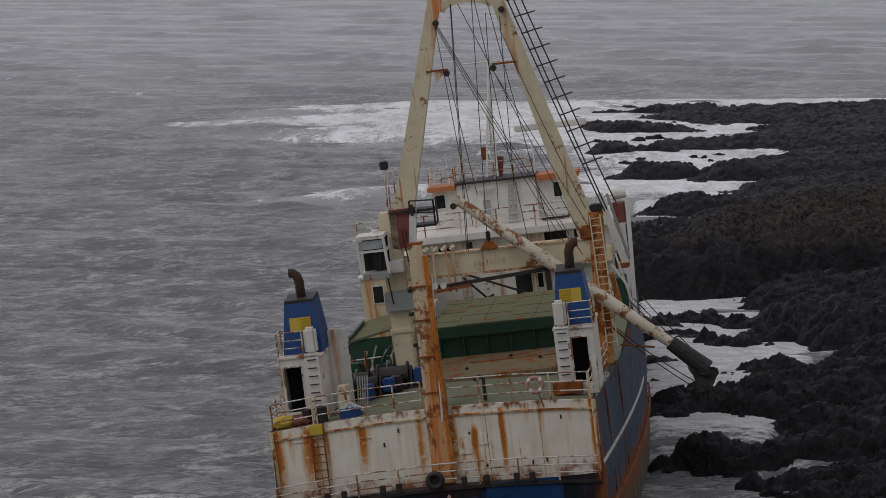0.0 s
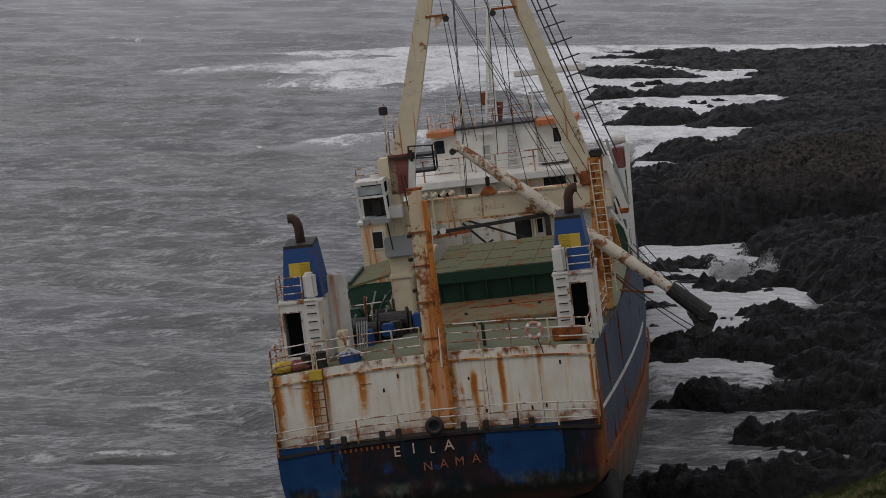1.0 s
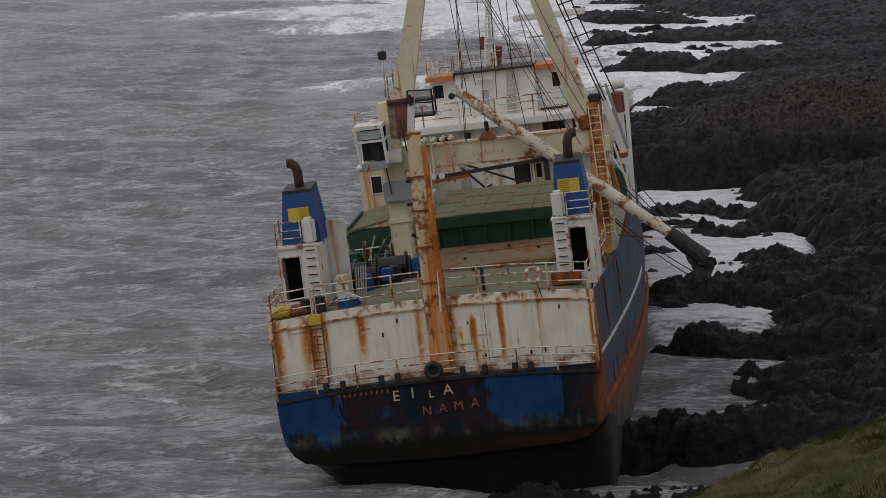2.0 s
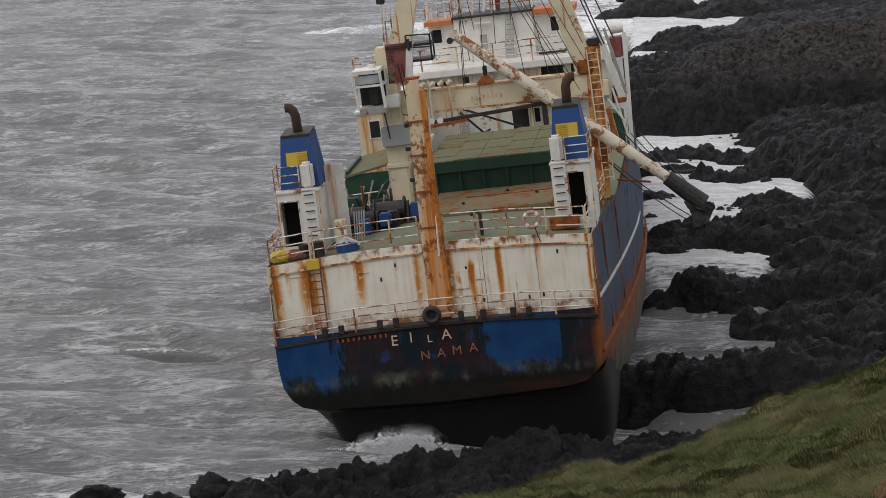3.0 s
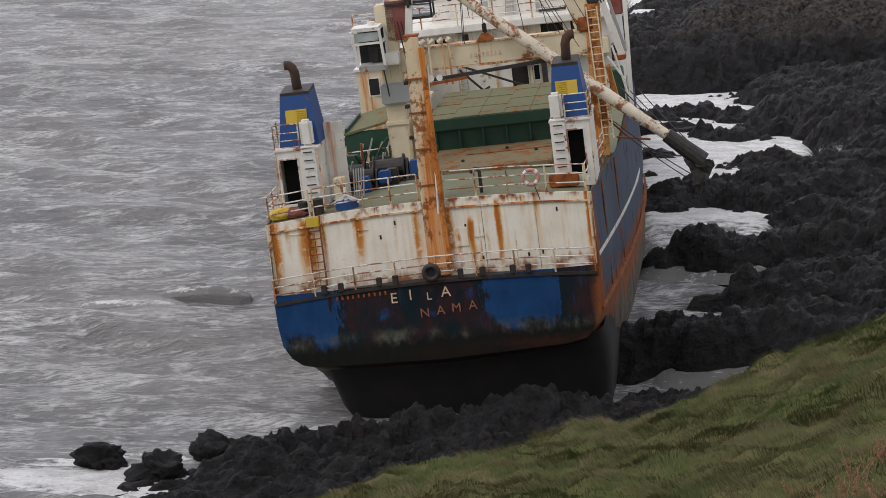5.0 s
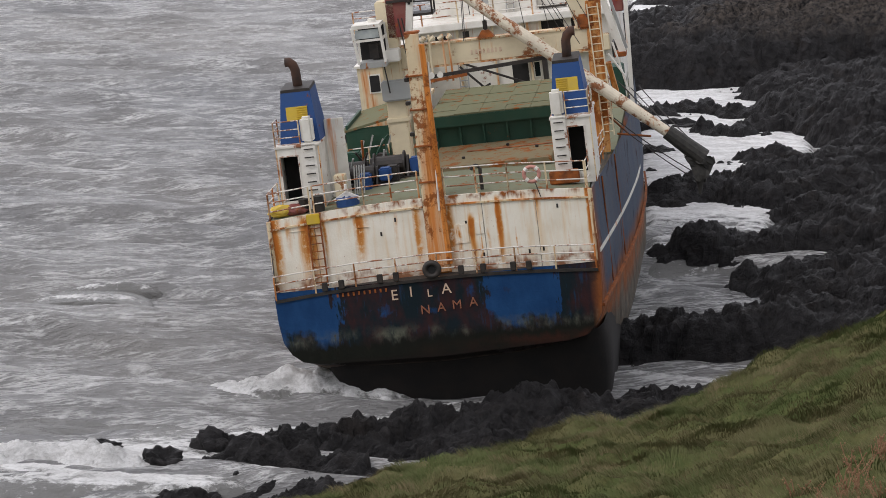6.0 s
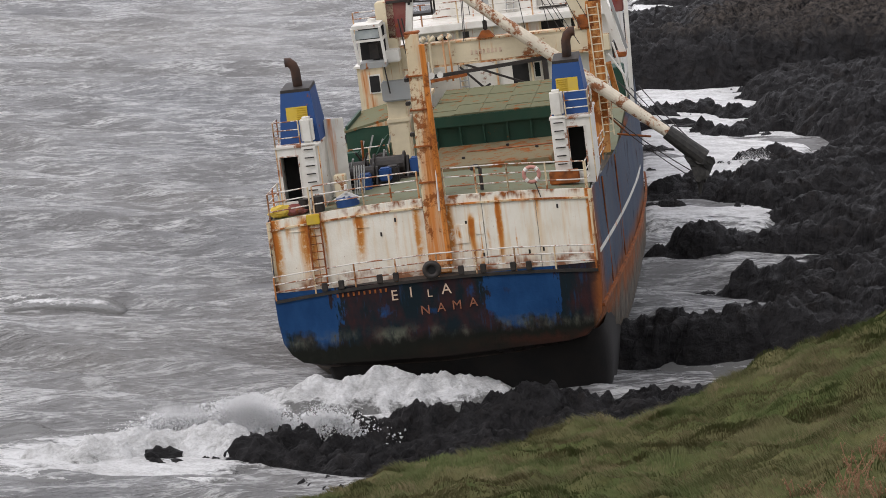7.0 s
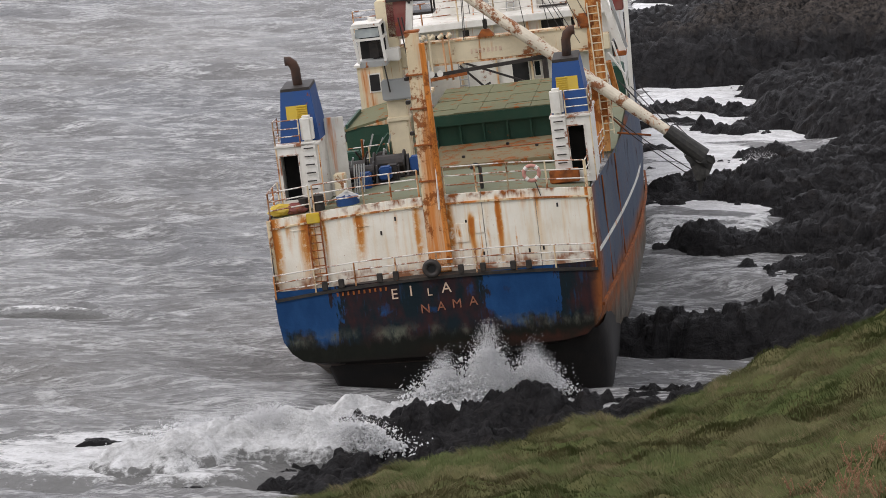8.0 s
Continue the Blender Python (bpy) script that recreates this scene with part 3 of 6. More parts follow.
def build_rocks():
    X, Y = fan(104, 430, 960, 0.045, 0.27, 340)
    ridges = [
        # crag behind the ship and the shelf to landward
        ([(10, 190, 2.6, 4.5), (14, 191, 3.6, 6), (19, 193, 4.0, 7), (24, 197, 4.9, 9), (31, 201, 5.8, 12), (60, 206, 8, 20)], 5.0),
        ([(17, 207, 2.4, 9), (20, 210, 3.2, 10), (28, 213, 4.2, 12), (60, 218, 7, 16)], 3.0),
        # reefs and headlands stretching out beyond it
        ([(18, 237.5, 1.0, 2.5), (21, 238.5, 1.9, 4), (25, 240, 2.3, 5.5), (32, 242, 3.2, 9), (70, 244, 5, 16)], 2.6),
        ([(28.5, 253, 1.5, 6), (34, 255, 2.6, 9), (70, 258, 5, 12)], 2.6),
        ([(17, 267, 1.2, 2.6), (19.5, 268, 1.9, 3.4), (22, 269, 1.9, 3.4), (24, 269, 1.2, 2.2)], 2.6),
        ([(24, 265, 1.0, 2.2), (28, 269, 2.0, 5), (34, 275, 2.7, 9), (44, 283, 3.3, 13), (90, 288, 5, 18)], 2.8),
        ([(15.8, 294, 1.0, 2), (18, 296, 1.7, 3.2), (19.6, 295, 0.9, 2)], 2.6),
        ([(20.6, 296, 1.2, 2.2), (23.2, 296.5, 1.4, 2.4)], 2.6),
        ([(24.5, 300, 1.3, 3.5), (29, 303, 2.0, 6), (36, 306, 2.4, 9), (44, 309, 2.8, 12), (90, 314, 3.5, 16)], 3.0),
        ([(40.5, 326, 1.6, 8), (50, 328, 2.4, 12), (90, 330, 3, 16)], 3.0),
        ([(17.4, 329, 1.2, 2.6), (20, 323, 1.6, 5), (24, 323.5, 1.5, 4.4), (29, 322, 1.0, 2)], 2.6),
        ([(33, 340, 1.8, 13), (39, 344, 2.4, 17), (60, 348, 2.7, 20), (110, 350, 3, 20)], 3.2),
        ([(19, 350, 0.9, 2), (22.2, 350, 0.9, 2)], 2.4),
        ([(24.3, 350.5, 1.2, 2.6), (27, 351, 1.5, 3.4)], 2.4),
        ([(28.5, 353, 1.6, 3.6), (32.5, 354, 1.6, 3.4)], 2.4),
        ([(21, 361, 0.8, 2), (24, 361, 0.8, 2)], 2.4),
        # rocks across the inlet
        ([(11.6, 175.2, 0.8, 1.8), (14.2, 175.6, 1.2, 2.4), (17, 176, 0.9, 1.8)], 2.6),
        ([(17.4, 174, 0.8, 1.6), (20, 174.6, 1.3, 2.8), (24, 174, 2.3, 6), (34, 172, 5, 10)], 2.6),
        ([(14.8, 166.3, 0.5, 1.3), (16.6, 167, 1.2, 2.3), (18.4, 167, 1.0, 2.2)], 2.6),
        ([(19.2, 168.6, 0.8, 1.8), (22, 169, 1.4, 3), (27, 168, 3, 7), (40, 168, 6, 12)], 2.6),
        # dark mass to landward, with a point
        ([(10.9, 145.2, 0.25, 1.4), (13, 145.4, 1.1, 3.0), (16, 146, 1.6, 4.2), (19.5, 148.5, 1.9, 5.0), (24, 149.5, 2.4, 5.5), (30, 150, 4, 7), (40, 150, 7, 11)], 2.8),
        ([(16.6, 156.8, 0.5, 1.4), (18.4, 157.4, 0.7, 1.6), (20.4, 157.4, 0.6, 1.4)], 2.6),
        # rock that closes the inlets to landward
        ([(23.2, 184, 1.2, 6), (27, 183, 2.4, 9), (36, 182, 5, 12)], 2.5),
        ([(24.6, 160, 0.9, 3), (27, 160, 2.0, 5), (34, 159, 5, 9)], 2.5),
        ([(18.0, 139.6, 0.8, 3), (22, 140, 1.7, 4.5), (32, 141, 5, 7)], 2.5),
        ([(17.8, 128.8, 0.6, 2.6), (22, 128.8, 1.6, 4), (32, 129, 4, 6)], 2.5),
        # ledges round the pool
        ([(10.8, 131.8, 0.5, 1.0), (12.2, 132.2, 1.2, 1.7), (14, 132.6, 1.15, 1.8), (17, 133.0, 1.3, 2.4), (20, 134, 1.8, 3.5), (34, 135, 4, 6)], 3.0),
        ([(12.4, 125.6, 0.25, 0.7), (14.2, 126.0, 0.65, 1.3), (16.2, 125.6, 0.9, 2.3), (19, 124.5, 1.3, 5), (24, 122, 2.0, 7), (36, 122, 5, 9)], 2.4),
        # ridge beside the hull
        ([(8.0, 111.9, 1.5, 1.7), (10.0, 112.2, 1.95, 2.1), (12.5, 112.3, 1.95, 2.4), (15, 112.4, 2.1, 3.0), (18, 112.4, 2.3, 3.6), (30, 114, 4, 6)], 3.2),
    ]
    ridges = [([(x, y, h * (1.0 if y < 230 else 0.72 if w > 5 else 1.15), w) for x, y, h, w in line], steep) for line, steep in ridges]
    rocky("rock_shore", X, Y, ridges, 1.0, "black jagged wet rock shore with ledges and crags", 0.30)
    ny, nx = 230, 400
    Yn, Xn = np.meshgrid(np.linspace(86, 108, ny), np.linspace(-12, 27, nx), indexing="ij")
    near = [
        ([(-8.0, 94.0, 0.10, 1.0), (-6.6, 95.6, 0.55, 1.5), (-5.2, 96.6, 0.80, 1.8), (-3.2, 97.4, 0.75, 1.8), (-1.6, 98.4, 0.7, 1.7), (-0.4, 99.8, 1.0, 1.6), (1.0, 100.0, 0.75, 1.5),
          (2.6, 101.2, 0.7, 1.5), (3.9, 102.2, 0.9, 1.6), (5.6, 102.0, 0.6, 1.4)], 2.6),
        ([(6.4, 103.2, 0.5, 0.8), (7.6, 103.7, 0.6, 1.0), (9.0, 103.8, 0.55, 0.9)], 2.6),
        ([(-7, 92.4, 0.05, 2.0), (-4, 94.3, 0.25, 2.8), (0, 96.0, 0.5, 3.2), (6, 98.3, 0.8, 3.2), (12, 98.5, 1.8, 3.4), (26, 99, 4, 5)], 2.4),
    ]
    rocky("rock_ridge", Xn, Yn, near, 0.75, "black wet rock ridge below the grass slope", 0.22)


def boulder(x, y, z, sx, sy, sz, seed, label="dark wet boulder awash in the surf"):
    bm = B()
    bmesh.ops.create_icosphere(bm, subdivisions=4, radius=1)
    off = Vector((seed * 3.1, seed * 1.7, seed * 0.9))
    for v in bm.verts:
        p = v.co.copy()
        n = 0.55 * noise.noise(p * 1.3 + off) + 0.28 * noise.noise(p * 3.1 + off) + 0.14 * noise.noise(p * 7 + off)
        cell = noise.voronoi(p * 1.8 + off)[0][0]
        v.co = p * (1 + n - 0.25 * cell)
    bmesh.ops.scale(bm, vec=(sx, sy, sz), verts=bm.verts)
    for f in bm.faces:
        f.smooth = True
    ob = new("boulder", mesh_of("boulder", bm, ROCK))
    ob.location = (x, y, z)
    return tagged(ob, label, "boulder", "boulders in the surf")


def build_boulders():
    for k, (x, y, sx, sy, sz) in enumerate(((-12.1, 96.4, 1.0, 0.7, 0.62), (-10.0, 95.0, 0.95, 0.8, 0.7), (-7.8, 97.0, 1.1, 0.8, 0.78))):
        boulder(x, y, 0.0, sx, sy, sz, k)
    for k, (x, y, sx, sy, sz) in enumerate((
            (12.3, 169.0, 1.7, 1.3, 0.9), (14.6, 170.5, 1.6, 1.2, 0.8), (12.2, 160.6, 1.6, 1.1, 0.8), (10.6, 150.5, 0.9, 0.8, 0.5), (11.4, 154, 0.9, 0.8, 0.5), (19.0, 141, 1.5, 1.0, 0.6))):
        boulder(x, y, 0.0, sx, sy, sz, 10 + k)
    for k, (x, y, sx, sy, sz) in enumerate((
            (18.4, 283, 1.1, 1.2, 0.8), (24.3, 279, 1.0, 1.1, 0.8), (20.0, 287, 0.9, 1.0, 0.6), (27.0, 285, 0.8, 1.0, 0.6), (25.6, 289, 0.9, 1.0, 0.6), (17.0, 306, 1.3, 1.3, 0.8),
            (19.2, 304, 1.1, 1.2, 0.8), (21.5, 309, 1.0, 1.2, 0.8), (23.6, 311, 1.2, 1.2, 1.0), (28.8, 292, 1.3, 1.2, 0.6), (26.4, 288, 0.8, 1.0, 0.6), (21.6, 312, 0.9, 1.0, 0.6), (16.6, 342, 0.9, 1.2, 0.6), (30, 262, 1.2, 1.2, 0.8))):
        boulder(x, y, 0.25, sx, sy, sz, 30 + k, "dark rock showing above white surf")


def slope_height(X, Y):
    """Turf that falls away from the cliff path and ends in a brow above the rocks."""
    brow_y = np.interp(X, (-40, -6, -1.6, 6, 10, 40), (80, 90, 92.5, 96, 97, 97))
    brow_z = np.interp(X, (-40, -8, -5.2, -1.6, 2.3, 6.1, 9.9, 12.5, 15.4, 40), (-0.4, -0.35, -0.1, 0.3, 0.85, 1.2, 2.4, 3.3, 4.7, 12))
    t = np.clip(Y / brow_y, 0, 1.35)
    start = 25.3
    Z = start + (brow_z - start) * (0.5 * t + 0.5 * t ** 0.6)
    Z = np.where(t > 1, brow_z - (Y - brow_y) * 0.75, Z)
    bump = 1.1 * (fbm(X / 6.0, Y / 6.0, 4, 201) - 0.5) + 1.0 * (fbm(X / 2.4, Y / 1.9, 3, 211) - 0.5)
    tussock = 0.55 * np.abs(fbm(X / 1.3, Y / 1.1, 3, 231) - 0.5) * 2 * (0.3 + 1.4 * fbm(X / 5, Y / 5, 2, 241))
    return Z + (bump + tussock) * np.clip(Y / 30, 0, 1)


def build_slope():
    Y, X = np.meshgrid(np.linspace(-20, 100, 400), np.linspace(-45, 60, 350), indexing="ij")
    me = sheet("ground", X, Y, slope_height(X, Y), TURF)
    tagged(new("ground", me), "rough green and straw coloured grass slope", "ground", kind="structure")


def build_grass():
    rng = np.random.default_rng(4)
    n = 330000
    u = rng.random(n)
    Y = 48 + 51.5 * np.sqrt(u)
    X = Y * (-0.075 + 0.245 * rng.random(n))
    tuft = fbm(X / 0.9, Y / 0.9, 3, 301)
    ok = rng.random(n) < np.clip((tuft - 0.25) * 3.0, 0.55, 1)
    X, Y, tuft = X[ok], Y[ok], tuft[ok]
    Z = slope_height(X, Y)
    n = len(X)
    h = (0.08 + 0.42 * np.clip(tuft - 0.3, 0, 1)) * (0.6 + 0.8 * rng.random(n)) * 0.85
    w = 0.006 + 0.007 * rng.random(n)
    ang = rng.random(n) * 6.283
    comb = 6.0 * (fbm(X / 3.2, Y / 3.2, 3, 311) - 0.5)
    lean = h * (0.7 + 0.6 * fbm(X / 1.6, Y / 1.6, 3, 321))
    lx, ly = -lean * np.cos(comb) + 0.5 * h * (rng.random(n) - 0.5), lean * np.sin(comb) * 0.8 + 0.5 * h * (rng.random(n) - 0.5)
    cx, cy = np.cos(ang) * w, np.sin(ang) * w
    P = np.stack([np.stack([X - cx, Y - cy, Z - 0.03], 1), np.stack([X + cx, Y + cy, Z - 0.03], 1),
                  np.stack([X + cx * 0.7 + lx * 0.35, Y + cy * 0.7 + ly * 0.35, Z + h * 0.6], 1),
                  np.stack([X - cx * 0.7 + lx * 0.35, Y - cy * 0.7 + ly * 0.35, Z + h * 0.6], 1),
                  np.stack([X + lx, Y + ly, Z + h], 1)], 1).reshape(-1, 3)
    base = np.arange(n)[:, None] * 5
    faces = np.vstack([base + np.array([[0, 1, 2]]), base + np.array([[0, 2, 3]]), base + np.array([[3, 2, 4]])])
    me = bpy.data.meshes.new("grass")
    me.vertices.add(len(P))
    me.vertices.foreach_set("co", P.astype(np.float32).ravel())
    me.loops.add(faces.size)
    me.loops.foreach_set("vertex_index", faces.astype(np.int32).ravel())
    me.polygons.add(len(faces))
    me.polygons.foreach_set("loop_start", np.arange(0, faces.size, 3, dtype=np.int32))
    me.polygons.foreach_set("loop_total", np.full(len(faces), 3, dtype=np.int32))
    me.update(calc_edges=True)
    me.materials.append(BLADES)
    tagged(new("grass", me), "long wind-blown tussock grass, green and straw", "grass", kind="stuff")


def dock(x, y, h, seed, label="dead rust-brown dock stalks in the grass"):
    """A tuft of dry stalks with ragged seed heads."""
    rng = random.Random(seed)
    root = new("dock_plant")
    z = float(slope_height(np.array([x]), np.array([y]))[0])
    stalk = plain("dry_stalk", (0.17, 0.075, 0.038), (0.33, 0.20, 0.115), 8.0, 0.9)
    for k in range(9):
        a = Vector((rng.uniform(-0.25, 0.25), rng.uniform(-0.25, 0.25), -0.1))
        b = a + Vector((rng.uniform(-0.35, 0.35), rng.uniform(-0.2, 0.2), h * rng.uniform(0.6, 1.1)))
        bm = rope(B(), a, b, 0.011, 0, 3, 5)
        for j in range(8):
            t = rng.uniform(0.35, 1.0)
            p = a.lerp(b, t) + Vector((rng.gauss(0, 0.035), rng.gauss(0, 0.035), 0))
            bmesh.ops.create_icosphere(bm, subdivisions=1, radius=rng.uniform(0.008, 0.02), matrix=Matrix.Translation(p) @ Matrix.Diagonal((1, 1, 1.8, 1)))
        part("stalk", bm, stalk, root)
    root.location = (x, y, z)
    return tagged(root, label, "plant", "dead stalks on the slope")


def build_docks():
    for k, (x, y, h) in enumerate(((8.6, 57, 0.75), (8.2, 55.5, 0.6), (9.3, 60, 0.7), (7.5, 54.5, 0.5), (10.3, 63, 0.55), (7.0, 57, 0.45), (9.0, 55, 0.6), (6.4, 56, 0.4), (5.6, 57.5, 0.35), (7.9, 59, 0.5), (10.0, 61, 0.6), (8.9, 58, 0.8))):
        dock(x, y, h, 70 + k)


build_slope()
build_rocks()
sea = build_sea()
broken_water = build_surf()
build_boulders()
build_grass()
build_docks()

# ---- the ship ----
ship = new("cargo_ship")
tagged(ship, "rusting blue and white cargo ship aground, listing to port", "ship")
SHIP = Matrix.Translation((-0.475, 105.0, 7.814)) @ pose(0, 0, 0, 0, 0, -5.5) @ pose(0, 0, 0, 0, -7.0, 0)
ship.matrix_world = SHIP


SWEEP = 0.034  # the hull's line against the deck gear


def half_beam(y):
    if y < 14:
        return 6.25 + 0.35 * math.sin(max(0, y + 0.6) / 14.6 * math.pi / 2)
    return 6.6 if y < 22 else 6.6 * math.cos((y - 22) / 52 * math.pi / 2) + 0.02


def build_hull():
    bm = B()
    rows = []
    stations = [-0.6, -0.5, 0, 0.7, 1.5, 3, 5, 8, 12, 16, 22, 30, 40, 50, 56, 62, 67, 71, 73.5]
    for y in stations:
        b = half_beam(y)
        top = -3.0 if y < -0.05 else -0.28
        full = min(1, max(0, (y + 0.6) / 7))
        keel = -6.1 - 3.75 * full
        prof = [(b, top), (b, (top - 3.05) / 2 - 0.1), (b + 0.05, -3.15), (b + 0.02, -4.2), (b - 0.08, -5.0), (b - 0.36 + 0.24 * full, -5.5 - 0.25 * full), (b - 0.75 + 0.6 * full, -5.82 - 1.1 * full),
                (b - 1.5 + 0.9 * full, -5.96 - 2.3 * full), (b * 0.45, keel + 0.08), (0, keel)]
        if y > 50:
            k = (y - 50) / 24
            prof = [(x * (1 - 0.6 * k * (i / 9)), z) for i, (x, z) in enumerate(prof)]
        ring = [(-x - 0.12, z) for x, z in prof] + [(x - 0.12, z) for x, z in prof[-2::-1]]
        rows.append([bm.verts.new((x + SWEEP * min(18, max(0, y)), y, z)) for x, z in ring])
    for a, b in zip(rows, rows[1:]):
        for k in range(len(a) - 1):
            bm.faces.new((a[k], a[k + 1], b[k + 1], b[k]))
    bm.faces.new(rows[0])
    bm.faces.new(rows[-1][::-1])
    bmesh.ops.recalc_face_normals(bm, faces=bm.faces)
    for f in bm.faces:
        f.smooth = len(f.verts) == 4
    ob = part("hull", bm, HULL, ship, "peeling blue hull, weedy below with shade painted in")
    m = ob.modifiers.new("edge", "EDGE_SPLIT")
    m.split_angle = radians(50)
    # the run of the hull under the counter, deep shade put into its colour
    bm = B()
    rings = []
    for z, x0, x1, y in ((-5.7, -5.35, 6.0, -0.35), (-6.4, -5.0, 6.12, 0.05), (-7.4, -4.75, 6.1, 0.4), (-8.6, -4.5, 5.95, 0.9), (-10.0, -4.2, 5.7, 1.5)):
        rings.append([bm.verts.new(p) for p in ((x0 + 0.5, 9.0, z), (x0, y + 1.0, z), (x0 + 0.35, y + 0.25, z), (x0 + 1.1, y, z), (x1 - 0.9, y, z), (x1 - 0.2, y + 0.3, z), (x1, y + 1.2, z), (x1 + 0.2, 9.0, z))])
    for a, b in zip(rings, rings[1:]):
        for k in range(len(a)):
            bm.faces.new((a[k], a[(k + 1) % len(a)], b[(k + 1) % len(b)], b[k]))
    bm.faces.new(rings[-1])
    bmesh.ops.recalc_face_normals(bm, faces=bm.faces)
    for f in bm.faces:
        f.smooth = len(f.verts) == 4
    part("lower_hull", bm, FOULED_SHADE, ship, "weedy run of the hull under the counter, shade painted in")
    return ob


def crown(x, z=0.0):
    """Height of the cambered deck."""
    return z - 0.30 * (x / 6.3) ** 2


def slab(bm, x0, x1, y0, y1, z, thick, n=12):
    """A cambered plate."""
    for k in range(n):
        a, b = x0 + (x1 - x0) * k / n, x0 + (x1 - x0) * (k + 1) / n
        prism(bm, [(a, y0, crown(a, z) - thick), (b, y0, crown(b, z) - thick), (b, y1, crown(b, z) - thick), (a, y1, crown(a, z) - thick)],
              [(a, y0, crown(a, z)), (b, y0, crown(b, z)), (b, y1, crown(b, z)), (a, y1, crown(a, z))])
    return bm


def build_decks():
    part("deck", weld(slab(B(), -6.3, 6.05, 0.11, 9.0, 0.0, 0.2)), DECK, ship, "worn olive green steel deck")
    part("main_deck", weld(slab(B(), -5.7, 6.75, 9.0, 30, 0.0, 0.2)), DECK, ship)
    part("ledge", weld(slab(B(), -6.35, 6.1, -0.66, -0.03, -2.98, 0.12)), BLACK, ship, "narrow stern ledge")
    wall = new("stern_wall")
    wall.parent = ship
    tagged(wall, "white steel stern wall streaked with rust")
    for a, b in ((-6.38, -4.62), (-4.60, -0.35), (-0.33, 0.46), (0.48, 1.9), (1.92, 3.95), (3.97, 6.10)):
        bm = B()
        n = 4
        for k in range(n):
            x0, x1 = a + (b - a) * k / n, a + (b - a) * (k + 1) / n
            prism(bm, [(x0, -0.02, crown(x0, -2.98)), (x1, -0.02, crown(x1, -2.98)), (x1, 0.10, crown(x1, -2.98)), (x0, 0.10, crown(x0, -2.98))],
                  [(x0, -0.02, crown(x0)), (x1, -0.02, crown(x1)), (x1, 0.10, crown(x1)), (x0, 0.10, crown(x0))])
        part("plate", weld(bm), RUN if a == -0.33 else STERN, wall)
    bm = B()
    for a, b in ((-6.38, -0.35), (0.48, 6.1)):
        for k in range(8):
            x0, x1 = a + (b - a) * k / 8, a + (b - a) * (k + 1) / 8
            beam(bm, (x0, -0.05, crown(x0, -0.34)), (x1, -0.05, crown(x1, -0.34)), 0.07, 0.07, side=(0, 1, 0))
    part("moulding", weld(bm), OCHRE, wall)
    for x0, z0, w, h in ((0.75, -1.9, 0.55, 0.75), (1.55, -1.6, 0.35, 0.5), (2.05, -2.5, 0.4, 0.25), (-3.0, -0.9, 0.5, 0.04), (-5.6, -0.8, 0.6, 0.05)):
        part("hatch_frame", box(B(), x0, x0 + w, -0.06, -0.022, z0, z0 + h, 0.015), STERN, wall)
    for x0, z0 in ((1.2, -1.2), (1.75, -2.5), (3.5, -2.55), (4.05, -2.5), (4.75, -0.9), (-1.5, -0.8), (-2.1, -1.3)):
        part("scupper", box(B(), x0, x0 + 0.07, -0.035, -0.022, z0, z0 + 0.16), BLACK, wall)
    for x in (-6.36, 6.08):
        part("corner_post", tube(B(), (x, -0.05, crown(x, -2.98)), (x, -0.05, crown(x)), 0.09), OCHRE, wall)


def railing(name, points, heights, parent, gap=1.4, r=0.026, material=None, post_h=None, label=""):
    """Posts and rails along points on the deck."""
    material = material or RAILP
    root = parent
    if not parent.parent:
        root = new(name)
        root.parent = parent
        tagged(root, label)
    top = post_h or max(heights)
    for a, b in zip(points, points[1:]):
        a, b = Vector(a), Vector(b)
        n = max(1, round((b - a).length / gap))
        for h in heights:
            up = Vector((0, 0, h))
            part("rail", tube(B(), a + up, b + up, r), material, root)
        for k in range(n + 1):
            p = a.lerp(b, k / n)
            part("post", tube(B(), p - Vector((0, 0, 0.02)), p + Vector((0, 0, top)), r * 1.3), OCHRE if material is RAILP else material, root)
    return root


def rungs(name, parent, a, b, width, n, material, r=0.02, label="", across=(1, 0, 0), rails=True):
    """A ladder from a to b."""
    root = parent
    if not parent.parent:
        root = new(name)
        root.parent = parent
        tagged(root, label)
    a, b, s = Vector(a), Vector(b), Vector(across) * width / 2
    if rails:
        for k in (-1, 1):
            part("stile", beam(B(), a + s * k, b + s * k, 0.05, 0.09), material, root)
    for k in range(n):
        p = a.lerp(b, (k + 0.5) / n)
        part("rung", tube(B(), p - s, p + s, r, seg=6), material, root)
    return root


build_hull()
build_decks()


def at(x, y, z=0.0):
    return (x, y, crown(x, z))


railing("stern_rail", [at(-4.55, 0.1), at(-2.6, 0.1), at(-0.45, 0.1)], (0.35, 0.7, 1.05), ship)
railing("stern_rail", [at(0.55, 0.1), at(3.0, 0.1), at(5.95, 0.1)], (0.35, 0.7, 1.05), ship)
railing("stern_rail", [at(-6.3, 2.6), at(-6.3, 0.1), at(-4.7, 0.1)], (0.35, 0.7, 1.05), ship)
railing("side_rail", [at(6.0, 0.1), at(6.15, 3.0), at(6.4, 8.0)], (0.35, 0.7, 1.05), ship)
railing("ledge_rail", [at(-6.35, -0.62, -2.98), at(-3.2, -0.62, -2.98), at(0, -0.62, -2.98), at(3.0, -0.62, -2.98), at(6.05, -0.62, -2.98)], (0.32, 0.62, 0.92), ship, 2.0)
rungs("ladder", ship, (-4.6, -0.12, -3.0), (-4.6, -0.12, -0.25), 0.5, 9, RUSTY)


